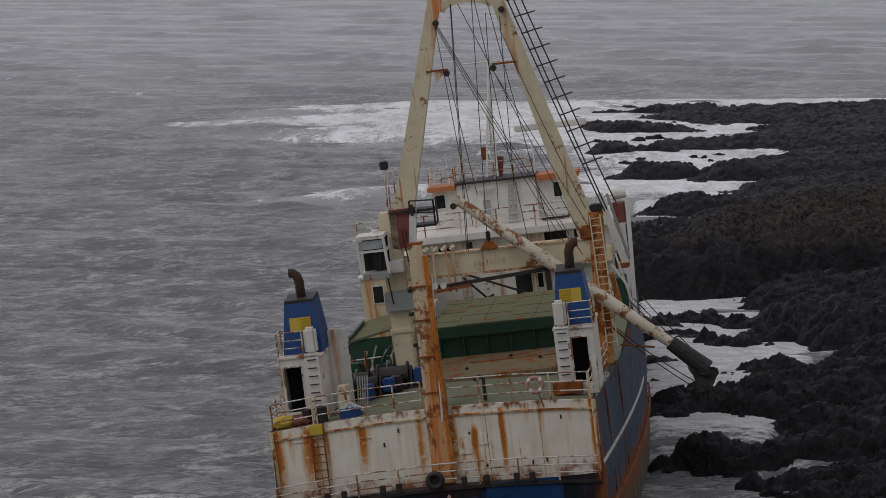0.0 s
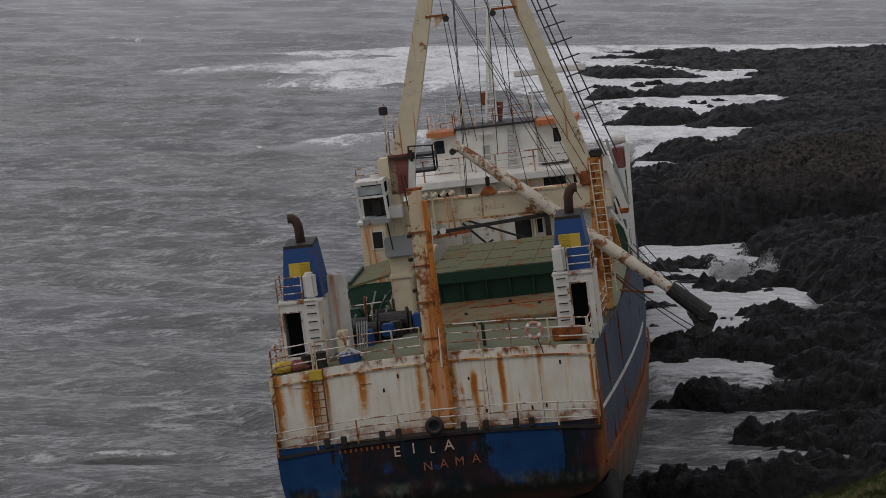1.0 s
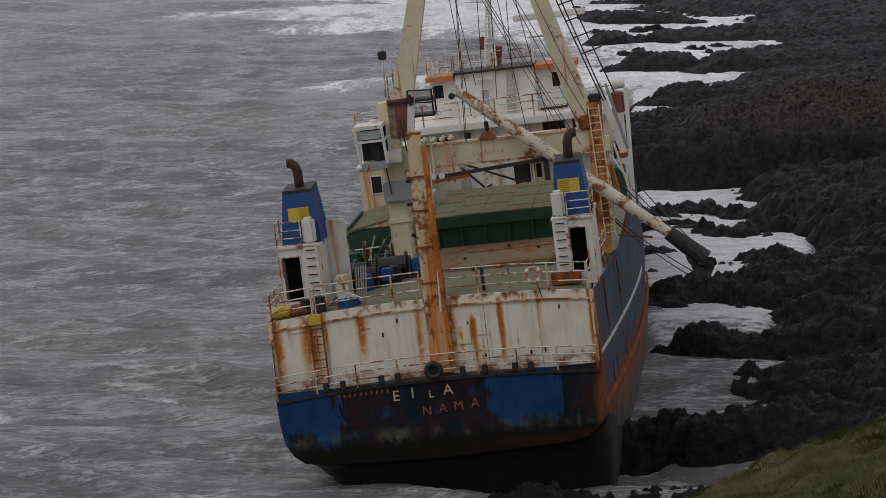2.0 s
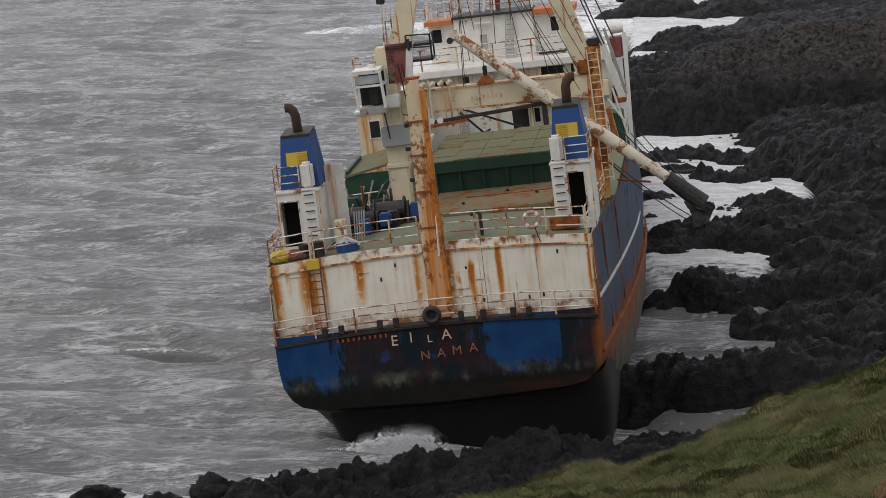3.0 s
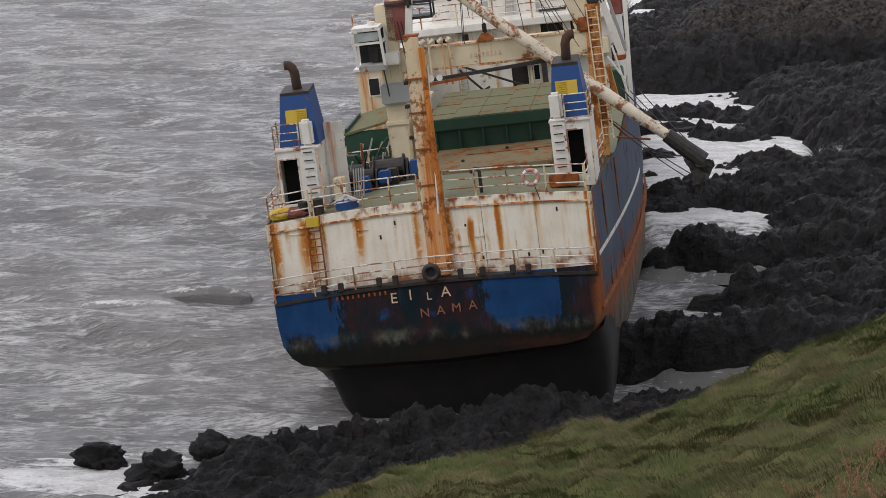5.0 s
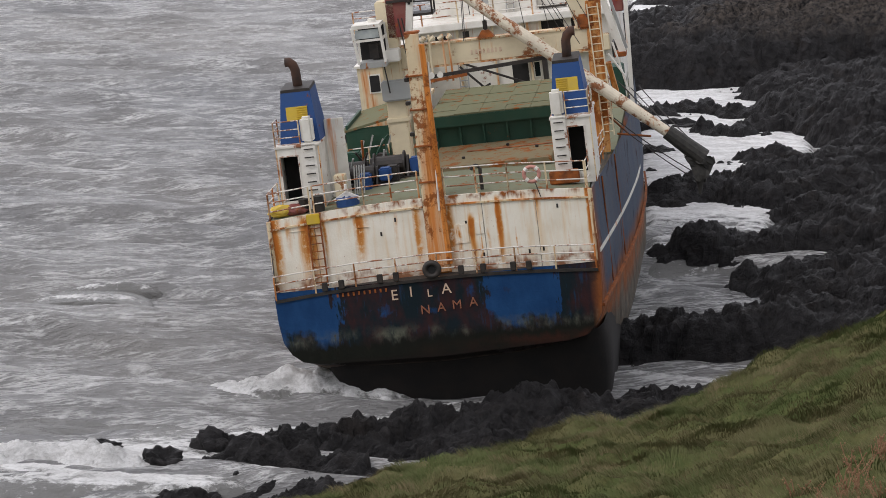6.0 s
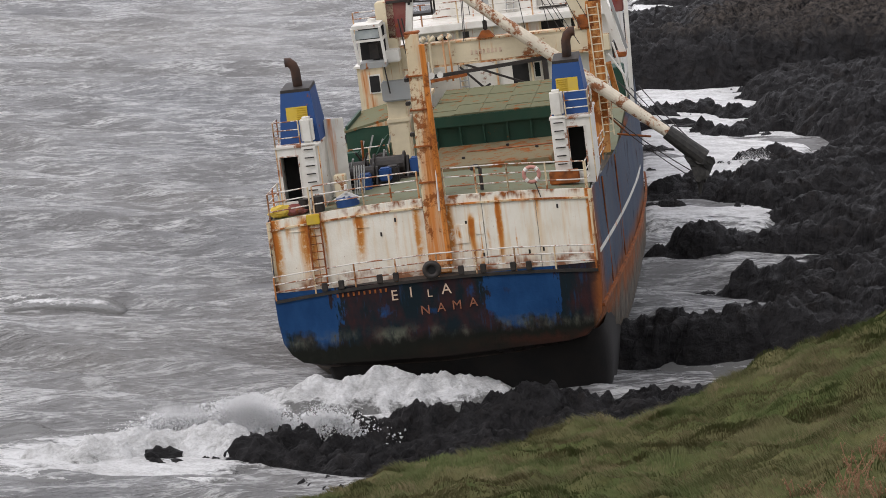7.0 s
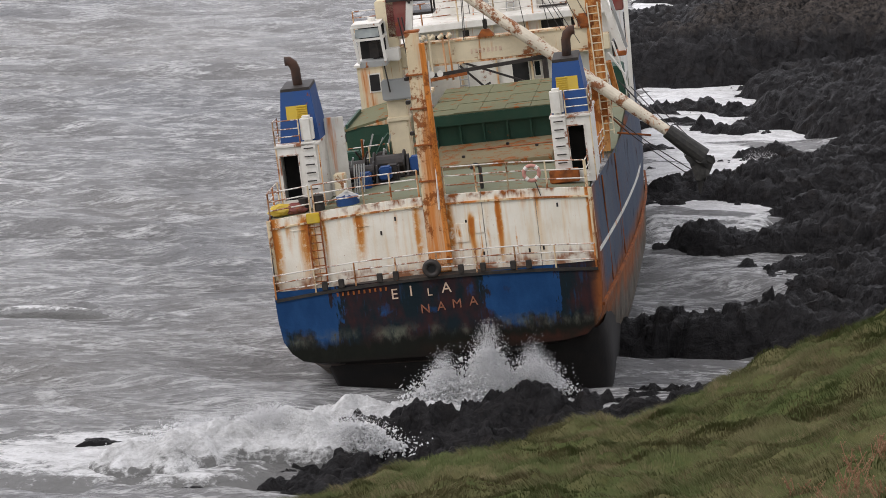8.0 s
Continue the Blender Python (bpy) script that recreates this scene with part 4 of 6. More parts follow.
def build_house(x0, x1, side, label):
    """Deckhouse with a funnel on its roof, at a stern corner. side: -1 port, 1 starboard."""
    root = new("deckhouse")
    root.parent = ship
    tagged(root, label)
    y0, y1, zb, zt = 1.2, 4.4, -0.25, 2.28
    d0, d1 = (x0 + 0.14, x0 + 0.82) if side < 0 else (x0 + 0.62, x0 + 1.22)
    for w in ((x0, d0, y0, y0 + 0.08, zb, zt), (d1, x1, y0, y0 + 0.08, zb, zt), (d0, d1, y0, y0 + 0.08, 1.95, zt), (d0, d1, y0, y0 + 0.08, zb, 0.2),
              (x0, x0 + 0.08, y0 + 0.08, y1, zb, zt), (x1 - 0.08, x1, y0 + 0.08, y1, zb, zt), (x0, x1, y1, y1 + 0.08, zb, zt)):
        part("wall", box(B(), *w), WHITE, root)
    part("roof", box(B(), x0 - 0.06, x1 + 0.06, y0 - 0.06, y1 + 0.1, zt, zt + 0.1, 0.02), RAILP, root, "roof plate with a rusty edge")
    for cx in (x0, x1):
        part("corner_strip", box(B(), cx - 0.025, cx + 0.025, y0 - 0.02, y0 - 0.002, zb, zt), OCHRE, root)
    # flat near-black panel standing in for the shade inside the house
    part("inside", box(B(), x0 + 0.1, x1 - 0.1, y0 + 1.0, y0 + 1.1, zb, zt - 0.02), DARK, root, "near-black panel painted as the shade behind the open doorway")
    # door frame
    bm = B()
    for a, b, c, d in ((d0 - 0.05, d0, 0.2, 1.98), (d1, d1 + 0.05, 0.2, 1.98), (d0 - 0.05, d1 + 0.05, 1.95, 2.0)):
        box(bm, a, b, y0 - 0.03, y0 + 0.02, c, d)
    part("door_frame", bm, RAILP, root)
    # ladder and white casing beside the door
    lx = x1 - 0.38 if side < 0 else x0 + 0.28
    rungs("rungs", root, (lx, y0 - 0.12, 0.1), (lx, y0 - 0.12, 2.35), 0.36, 7, BLACK, 0.024, rails=False)
    bm = B()
    box(bm, lx - 0.30, lx + 0.30, y0 - 0.06, y0 + 0.3, -0.2, 2.42, 0.03)
    part("casing", bm, WHITE, root)
    bm = B()
    box(bm, lx - 0.24, lx + 0.24, y0 - 0.02, y0 + 0.5, 2.4, 3.42, 0.1)
    part("vent", bm, WHITE, root, "white rounded ventilator")
    # funnel
    fx0, fx1 = (x0 + 0.12, x1 + 0.02) if side < 0 else (x0 + 0.02, x1 - 0.05)
    low = [(fx0, 1.75, 2.38), (fx1, 1.75, 2.38), (fx1 + 0.05, 3.7, 2.38), (fx0 - 0.05, 3.7, 2.38)]
    mid = [(fx0 + 0.22, 1.95, 4.34), (fx1 - 0.18, 1.95, 4.34), (fx1 - 0.2, 3.6, 4.42), (fx0 + 0.2, 3.6, 4.42)]
    fun = part("funnel", prism(B(), low, mid), BLUE, root, "blue funnel casing with a yellow panel")
    cap = prism(B(), [(x, y, z + 0.003) for x, y, z in mid], [(x * 0.97 + 0.03 * (fx0 + fx1) / 2, y, z + 0.12) for x, y, z in mid])
    part("cap", cap, BLACK, fun)
    px, w = (fx0 + fx1) / 2, 1.0
    yy = lambda z: 1.75 + 0.2 * (z - 2.38) / 1.96 - 0.02
    p0, p1 = (px - 0.42, px + 0.42)
    za, zc = 3.25, 3.78
    part("panel", prism(B(), [(p0, yy(za), za), (p1, yy(za), za), (p1, yy(za) + 0.02, za), (p0, yy(za) + 0.02, za)],
                        [(p0, yy(zc), zc), (p1, yy(zc), zc), (p1, yy(zc) + 0.02, zc), (p0, yy(zc) + 0.02, zc)]), YELLOW, fun)
    s0 = px if side < 0 else px - 0.42
    for k in range(6):
        z = za + 0.05 + k * 0.085
        part("slat", box(B(), s0, s0 + 0.42, yy(z) - 0.04, yy(z), z, z + 0.035), YELLOW, fun)
    bm = B()
    cx = px + 0.05
    sweep = [Vector((cx, 2.7, 4.40)), Vector((cx + 0.02 * side, 2.7, 4.75)), Vector((cx + 0.03 * side, 2.7, 5.10)), Vector((cx + 0.10 * side, 2.7, 5.32)), Vector((cx + 0.24 * side, 2.72, 5.44)), Vector((cx + 0.40 * side, 2.74, 5.44))]
    bent(bm, sweep, 0.185)
    part("exhaust_pipe", bm, SOOT, fun, "sooty rusted exhaust pipe")
    rx0, rx1 = (x0, lx - 0.3) if side < 0 else (lx + 0.32, x1)
    railing("roof_rail", [(rx1, y0, zt + 0.1), (rx0, y0, zt + 0.1), (rx0, 2.2, zt + 0.1)] if side < 0 else [(rx0, y0, zt + 0.1), (rx1, y0, zt + 0.1), (rx1, 3.0, zt + 0.1)],
            (0.32, 0.62, 0.95), root, 0.75, 0.022)
    return root


build_house(-5.92, -4.25, -1, "white port deckhouse with an open doorway")
build_house(4.82, 6.32, 1, "white starboard deckhouse with an open doorway")
part("screen", box(B(), -4.2, -3.44, 3.0, 3.1, -0.1, 3.02, 0.02), WHITE, ship, "plain white steel screen")

# ---- stern post, crane and boom ----
post = part("stern_post", beam(B(), (0.06, 0.08, -2.9), (0.03, 0.08, 6.30), 0.84, 0.5, 0.50, 0.42), OCHRE, ship, "rust-streaked stern post")
part("cap", box(B(), -0.26, 0.32, 0.0, 0.5, 6.30, 6.38, 0.02), RUSTY, post)
part("pipe", rope(B(), (0.46, -0.2, -2.6), (0.40, -0.18, 5.9), 0.12, 0, 3), RUN, post)
part("pipe", rope(B(), (0.30, -0.24, -0.5), (0.56, -0.12, 5.2), 0.045, 0, 3), WHITE, post)
for z in (0.6, 2.0, 3.4, 4.7):
    part("clamp", box(B(), -0.36, 0.50, -0.2, 0.36, z, z + 0.06), RUSTY, post)
for z, x in ((2.4, -0.34), (3.6, -0.36), (4.5, -0.3)):
    part("bracket", box(B(), x - 0.16, x + 0.02, 0.05, 0.35, z, z + 0.14, 0.02), BLACK, post)
part("orange_bag", box(B(), 0.10, 0.36, -0.14, 0.02, 3.25, 3.6, 0.05), ORANGE, post, "orange lifejacket tied on")

crane = part("crane_post", box(B(), -2.25, -1.45, 7.6, 8.4, -0.2, 6.9, 0.05), CREAM, ship, "beige crane pedestal")
part("collar", box(B(), -2.32, -1.38, 7.53, 8.47, 1.95, 2.12, 0.02), CREAM, crane)
part("top_box", box(B(), -2.35, -1.1, 7.3, 8.5, 2.85, 3.7, 0.06), GREY, crane, "grey winch box")
part("slew_plate", prism(B(), [(-1.80, 7.6, 5.4), (-1.15, 7.6, 5.4), (-1.15, 8.3, 5.4), (-1.80, 8.3, 5.4)], [(-1.8, 7.6, 7.0), (-0.85, 7.6, 7.0), (-0.85, 8.3, 7.0), (-1.8, 8.3, 7.0)]), REDP, crane, "dull red plate")
part("jib_foot", beam(B(), (-1.0, 7.5, 5.2), (-0.75, 7.5, 7.0), 0.28, 0.3), WHITE, crane)
for x in (-2.3, -1.3, -1.15):
    part("hose", rope(B(), (x, 7.2, 6.2), (x + 0.3, 7.3, 3.2), 0.03, -0.1, 6), BLACK, crane)

tower = part("ladder_post", beam(B(), (6.30, 8.0, -0.2), (6.55, 8.0, 6.0), 0.60, 0.6), RUN, ship, "rusted orange post with a ladder")
rungs("ladder", tower, (6.64, 7.60, 0.5), (6.52, 7.60, 5.9), 0.42, 18, CREAM, 0.022)
part("hinge", box(B(), 5.85, 6.5, 7.6, 8.3, 4.9, 5.5, 0.08), RUSTY, tower)
part("brace", beam(B(), (6.9, 8.0, 3.4), (7.15, 8.6, 1.6), 0.2, 0.2), RUN, tower)
part("head_block", box(B(), 6.35, 6.85, 7.7, 8.3, 6.0, 6.3, 0.05), BLACK, tower)

cross = part("crossbeam", box(B(), -1.45, 6.25, 7.75, 8.25, 4.05, 4.95, 0.04), CREAM, ship, "cream crossbeam with rusty lettering plates")
part("flange", box(B(), -1.45, 6.25, 7.70, 8.30, 4.92, 5.0), OCHRE, cross)
part("flange", box(B(), -1.45, 6.25, 7.70, 8.30, 4.0, 4.07), OCHRE, cross)
for k in range(8):
    w = 0.10 if k % 3 else 0.07
    part("mark", box(B(), 1.42 + k * 0.165, 1.42 + k * 0.165 + w, 7.735, 7.75, 4.36, 4.54), LETTER, cross)
part("cable_tray", beam(B(), (-0.9, 7.5, 3.62), (4.7, 7.5, 3.95), 0.16, 0.14, side=(0, 1, 0)), BLACK, cross)
part("cable_tray", beam(B(), (-0.9, 7.4, 3.45), (1.2, 7.4, 3.62), 0.10, 0.12, side=(0, 1, 0)), RUSTY, cross)
for x in (-0.45, -0.2, 0.35, 0.6):
    part("riser", tube(B(), (x, 7.55, 3.4), (x, 7.55, 5.35), 0.045), CREAM, cross)
for k, x in enumerate((-0.5, -0.15, 0.2, 0.55)):
    part("valve", tube(B(), (x, 7.45, 5.15), (x + 0.18, 7.45, 5.28), 0.09), CREAM, cross)
for x in (-0.25, 0.1):
    bm = B()
    tube(bm, (x, 7.38, 3.72), (x, 7.46, 3.72), 0.13, seg=14)
    part("sheave", bm, WHITE, cross)
hook = part("hook_block", prism(B(), [(1.75, 7.6, 5.0), (2.45, 7.6, 5.0), (2.45, 8.1, 5.0), (1.75, 8.1, 5.0)], [(1.95, 7.75, 5.28), (2.25, 7.75, 5.28), (2.25, 7.95, 5.28), (1.95, 7.95, 5.28)]), RUSTY, cross)
part("hook", box(B(), 2.02, 2.2, 7.8, 7.92, 5.28, 5.7, 0.04), BLACK, hook)

mast = new("bipod_mast")
mast.parent = ship
tagged(mast, "cream bipod mast streaked with rust")
part("leg", beam(B(), (-1.2, 8.0, 6.9), (1.25, 8.0, 15.9), 0.86, 0.6, 0.46, 0.4), CREAM, mast)
part("leg", beam(B(), (6.22, 8.0, 5.0), (3.35, 8.0, 15.9), 0.86, 0.6, 0.46, 0.4), CREAM, mast)
bm = B()
for k in range(10):
    a0, a1 = math.pi * k / 10, math.pi * (k + 1) / 10
    p = lambda a: (2.32 - 1.1 * math.cos(a), 8.0, 14.75 + 0.45 * math.sin(a))
    beam(bm, p(a0), p(a1), 0.42, 0.42, side=(0, 1, 0))
part("arch", bm, CREAM, mast)
part("spreader", box(B(), 0.42, 1.3, 7.7, 7.95, 12.36, 12.44), RUSTY, mast)
part("gusset", prism(B(), [(0.75, 7.75, 12.35), (1.2, 7.75, 12.35), (1.2, 7.8, 12.35), (0.75, 7.8, 12.35)], [(0.72, 7.75, 11.9), (0.78, 7.75, 11.9), (0.78, 7.8, 11.9), (0.72, 7.8, 11.9)]), CREAM, mast)
part("spreader", box(B(), 3.1, 4.1, 7.7, 7.95, 12.36, 12.44), RUSTY, mast)
for x, z in ((1.05, 14.3), (3.75, 14.55), (1.25, 12.25), (3.15, 12.25)):
    bm = B()
    tube(bm, (x, 7.6, z), (x, 7.75, z), 0.13, seg=14)
    part("block", bm, BLACK, mast)
foot = part("foot_platform", box(B(), -1.75, 0.1, 7.5, 8.5, 6.82, 6.92), BLACK, mast)
railing("platform_rail", [(-0.9, 7.5, 6.3), (0.08, 7.5, 6.25), (0.08, 8.5, 6.25)], (0.5, 1.0), mast, 0.9, 0.03, BLACK)
part("platform", box(B(), -0.9, 0.1, 7.5, 8.6, 6.18, 6.28), BLACK, mast)
part("winch_head", box(B(), -0.95, -0.65, 7.2, 7.6, 6.7, 7.15, 0.1), BLACK, mast)

# ratlines down the starboard leg
shrouds = new("ratlines")
shrouds.parent = ship
tagged(shrouds, "rusty ratline ladder with bent rungs")
for a, b in (((3.95, 7.6, 15.2), (6.95, 7.6, 6.0)), ((4.5, 7.6, 15.2), (7.5, 7.6, 6.1)), ((4.2, 7.6, 15.2), (7.05, 7.6, 6.05))):
    part("stay", rope(B(), a, b, 0.03, 0.12), CABLE, shrouds)
for k in range(11):
    t = 0.03 + k * 0.075
    a, b = Vector((3.95, 7.6, 15.2)).lerp(Vector((6.95, 7.6, 6.0)), t), Vector((4.5, 7.6, 15.2)).lerp(Vector((7.5, 7.6, 6.1)), t)
    part("rung", tube(B(), a + Vector((-0.05, 0, -0.05)), b + Vector((0.28, 0, 0.10)), 0.028, seg=6), CABLE, shrouds)

# running rigging
rig = new("rigging")
rig.parent = ship
tagged(rig, "slack black wire ropes")
for a, b, s in (((1.0, 7.7, 14.3), (1.6, 7.4, 6.0), 0.0), ((1.75, 7.7, 15.0), (1.30, 7.2, 5.0), 0.0), ((1.72, 7.7, 15.0), (1.24, 7.2, 5.0), 0.0), ((2.6, 7.7, 15.1), (2.1, 7.6, 5.7), 0.0), ((2.7, 7.7, 15.1), (3.7, 10, 3.3), 0.0),
                ((3.2, 7.7, 15.0), (4.4, 14, 3.3), 0.0), ((1.0, 7.7, 14.2), (5.2, 7.0, 5.0), 0.15), ((1.05, 7.7, 14.2), (5.6, 7.0, 4.7), 0.15), ((1.1, 7.7, 14.2), (5.9, 7.0, 4.4), 0.15), ((2.0, 7.8, 15.0), (6.0, 7.4, 4.9), 0.0),
                ((3.1, 7.7, 14.5), (2.65, 8, 6.5), 0.0), ((3.65, 7.7, 14.3), (3.3, 9, 7.2), 0.0), ((1.3, 7.7, 12.2), (1.9, 7.6, 7.2), 0.05), ((3.1, 7.7, 12.2), (6.3, 7.2, 5.4), 0.0), ((3.6, 7.6, 13.8), (6.2, 7.5, 6.2), 0.25)):
    part("wire", rope(B(), a, b, 0.016, s, 6), CABLE, rig)

# derrick boom, fallen across the deck and out over the side
boom = new("derrick_boom")
boom.parent = ship
tagged(boom, "flaking cream derrick boom hanging over the side")
a, b = Vector((1.17, 7.0, 7.12)), Vector((9.18, 7.0, 0.32))
part("tube", tube(tube(tube(B(), a, a.lerp(b, 0.3), 0.19, 0.26, 16), a.lerp(b, 0.3), a.lerp(b, 0.75), 0.26, 0.26, 16), a.lerp(b, 0.75), b, 0.26, 0.21, 16), BOOM, boom)
part("head", box(B(), 0.92, 1.35, 6.8, 7.2, 6.9, 7.35, 0.1), BOOM, boom)
part("eye", tube(B(), (0.95, 6.75, 6.95), (0.95, 7.25, 6.95), 0.13, seg=12), BLACK, boom)
part("sheath", tube(B(), (9.0, 7.0, 0.48), (10.35, 7.0, -0.75), 0.30, 0.38, 12), WEED, boom, "weed-hung black end")
bm = B()
prism(bm, [(9.6, 6.75, -0.6), (10.75, 6.75, -0.75), (10.75, 7.25, -0.75), (9.6, 7.25, -0.6)], [(10.0, 6.9, -1.65), (10.35, 6.9, -1.75), (10.35, 7.1, -1.75), (10.0, 7.1, -1.65)])
bmesh.ops.subdivide_edges(bm, edges=bm.edges, cuts=5, use_grid_fill=True)
for v in bm.verts:
    v.co += noise.noise_vector(v.co * 2.3) * 0.24
part("block", bm, WEED, boom, "heavy weed-covered cargo block")
part("hook", tube(B(), (10.12, 7, -1.6), (10.05, 7, -2.2), 0.16, 0.05), WEED, boom)
for p, q in (((9.6, 7, 0.0), (7.2, 7.5, 2.7)), ((9.8, 7, -1.2), (6.9, 7.5, 1.2)), ((10.1, 7, -1.7), (7.2, 7.6, 0.7)), ((9.9, 6.8, -0.4), (7.3, 9.5, 2.2)), ((10.2, 6.8, -0.5), (7.6, 10, 2.0)), ((10.4, 6.9, -0.5), (7.9, 10.5, 2.0))):
    part("wire", rope(B(), p, q, 0.022, 0.1, 5), CABLE, boom)

# crane driver's cab
cab = new("crane_cab")
cab.parent = ship
tagged(cab, "white crane cab with broken windows")
lo = [(-2.95, 6.3, 4.42), (-1.88, 6.3, 4.42), (-1.88, 7.5, 4.42), (-2.95, 7.5, 4.42)]
hi = [(-3.08, 6.1, 6.1), (-1.95, 6.1, 6.1), (-1.95, 7.5, 6.1), (-3.08, 7.5, 6.1)]
lerp4 = lambda t: [tuple(Vector(p).lerp(Vector(q), t)) for p, q in zip(lo, hi)]
part("sill", prism(B(), lerp4(0.0), lerp4(0.14)), GREY, cab)
bm = B()
for p, q in zip(lerp4(0.12), lerp4(1.0)):
    beam(bm, p, q, 0.11, 0.11)
ring = lerp4(0.68)
for p, q in zip(ring, ring[1:] + ring[:1]):
    beam(bm, p, q, 0.09, 0.09, side=(0, 0, 1))
part("window_frame", bm, WHITE, cab)
part("roof", prism(B(), lerp4(0.97), lerp4(1.06)), WHITE, cab)
# back wall coloured near-black for the shade inside the cab
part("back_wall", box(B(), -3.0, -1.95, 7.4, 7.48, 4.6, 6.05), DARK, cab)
# upper pane, pale with a painted reflection
part("pane", box(B(), -2.98, -2.02, 6.16, 6.18, 5.65, 6.0), PALE_REFLECTION, cab)
part("seat", box(B(), -2.6, -2.1, 6.9, 7.3, 4.6, 5.45, 0.12), BLACK, cab)
part("cab_arm", box(B(), -1.95, -1.4, 6.9, 7.6, 4.5, 5.0, 0.03), WHITE, cab)
part("stand", tube(B(), (-2.35, 7.0, 6.1), (-2.35, 7.0, 6.35), 0.16, seg=12), WHITE, cab)
lamp = part("floodlight_pole", tube(B(), (-2.05, 9.0, 5.5), (-1.9, 9.0, 9.0), 0.035), RAILP, ship)
part("floodlight", box(B(), -2.1, -1.75, 8.9, 9.1, 8.55, 8.9, 0.04), BLACK, lamp)
rungs("rungs", lamp, (-1.75, 9.0, 6.4), (-1.7, 9.0, 8.6), 0.25, 7, RAILP, 0.018)

# ---- hatch and deck gear ----
hatch = new("cargo_hatch")
hatch.parent = ship
tagged(hatch, "worn olive hatch cover on a dark green coaming")
part("coaming", box(B(), -1.0, 4.25, 11.6, 19.5, -0.3, 0.95), GREEN, hatch)
part("coaming_rim", box(B(), -1.1, 4.35, 11.35, 19.6, 0.95, 1.42, 0.03), GREEN, hatch)
for k in range(6):
    part("stay", box(B(), -0.85 + k * 1.0, -0.77 + k * 1.0, 11.42, 11.6, -0.2, 0.95), GREEN, hatch)
for i in range(5):
    for j in range(6):
        x0, y0 = -1.08 + i * 1.085, 11.4 + j * 1.36
        part("cover_panel", box(B(), x0, x0 + 1.075, y0, y0 + 1.33, 1.424, 1.46 + 0.03 * ((i * 3 + j * 2) % 4) / 3), HATCH, hatch)
part("lower_cover", box(B(), -0.75, 4.35, 5.8, 11.3, -0.1, 0.16, 0.03), COVER, ship, "flat olive cover with a rusty edge")
part("cover_edge", box(B(), 0.6, 4.3, 9.2, 9.45, 0.165, 0.19), RUSTY, ship)
for x, y in ((0.55, 7.5), (2.2, 9.8), (3.5, 8.6)):
    part("lug", box(B(), x, x + 0.14, y, y + 0.1, 0.16, 0.26, 0.02), BLACK, ship)

green = new("stowage_box")
green.parent = ship
tagged(green, "dark green stowage housing with an olive top")
part("side", box(B(), -4.35, -2.55, 9.4, 9.5, -0.25, 1.6), GREEN, green)
part("side", box(B(), -4.35, -4.25, 9.5, 14, -0.25, 1.75), GREEN, green)
part("lid", prism(B(), [(-4.5, 9.35, 1.45), (-2.4, 9.35, 1.85), (-2.4, 15, 1.85), (-4.5, 15, 1.45)], [(-4.5, 9.35, 1.55), (-2.4, 9.35, 1.95), (-2.4, 15, 1.95), (-4.5, 15, 1.55)]), HATCH, green)
for k in range(4):
    part("frame_bar", beam(B(), (-3.9 + k * 0.35, 9.2, 0.3), (-3.6 + k * 0.4, 9.2, 1.1 + 0.2 * (k % 2)), 0.07, 0.07), GREY, green)
railing("inner_rail", [at(-4.2, 8.6), at(-2.5, 8.4)], (0.5, 1.0), ship, 0.9)

house = new("accommodation_block")
house.parent = ship
tagged(house, "cream painted side house with one dark window")
part("wall", box(B(), -4.5, -2.6, 16, 24.5, -0.2, 3.3), CREAM, house)
# dark plate paints the unlit room behind this window
part("window", box(B(), -3.98, -3.55, 15.93, 16.0, 2.2, 2.92, 0.02), DARK, house)
part("window_frame", box(B(), -4.03, -3.50, 15.96, 15.99, 2.14, 2.98), WHITE, house)
part("ledge", box(B(), -3.0, -1.2, 15.0, 16.0, 1.95, 2.1), OCHRE, house)
part("roof", box(B(), -4.6, -2.5, 15.9, 24.5, 3.3, 3.4), WHITE, house)


def winch(x, y, z, s, label, material=BLACK):
    root = new("winch")
    root.parent = ship
    tagged(root, label)
    part("drum", tube(B(), (x - 0.5 * s, y, z + 0.42 * s), (x + 0.5 * s, y, z + 0.42 * s), 0.33 * s, seg=14), material, root)
    for k in (-1, 1):
        part("flange", tube(B(), (x + k * 0.5 * s, y, z + 0.42 * s), (x + k * 0.56 * s, y, z + 0.42 * s), 0.46 * s, seg=16), material, root)
        part("side_frame", prism(B(), [(x + k * 0.6 * s, y - 0.45 * s, z), (x + k * 0.68 * s, y - 0.45 * s, z), (x + k * 0.68 * s, y + 0.45 * s, z), (x + k * 0.6 * s, y + 0.45 * s, z)],
                                 [(x + k * 0.6 * s, y - 0.12 * s, z + 0.7 * s), (x + k * 0.68 * s, y - 0.12 * s, z + 0.7 * s), (x + k * 0.68 * s, y + 0.12 * s, z + 0.7 * s), (x + k * 0.6 * s, y + 0.12 * s, z + 0.7 * s)]), BLACK, root)
    part("motor", box(B(), x + 0.72 * s, x + 1.2 * s, y - 0.25 * s, y + 0.25 * s, z + 0.1 * s, z + 0.62 * s, 0.06), BLUE, root)
    part("base", box(B(), x - 0.75 * s, x + 1.25 * s, y - 0.5 * s, y + 0.5 * s, z - 0.1, z + 0.03), BLACK, root)
    return root


winch(-3.2, 4.6, 0.0, 1.0, "blue and black mooring winch, rusted")
winch(-2.2, 6.0, 0.0, 1.15, "black mooring winch")
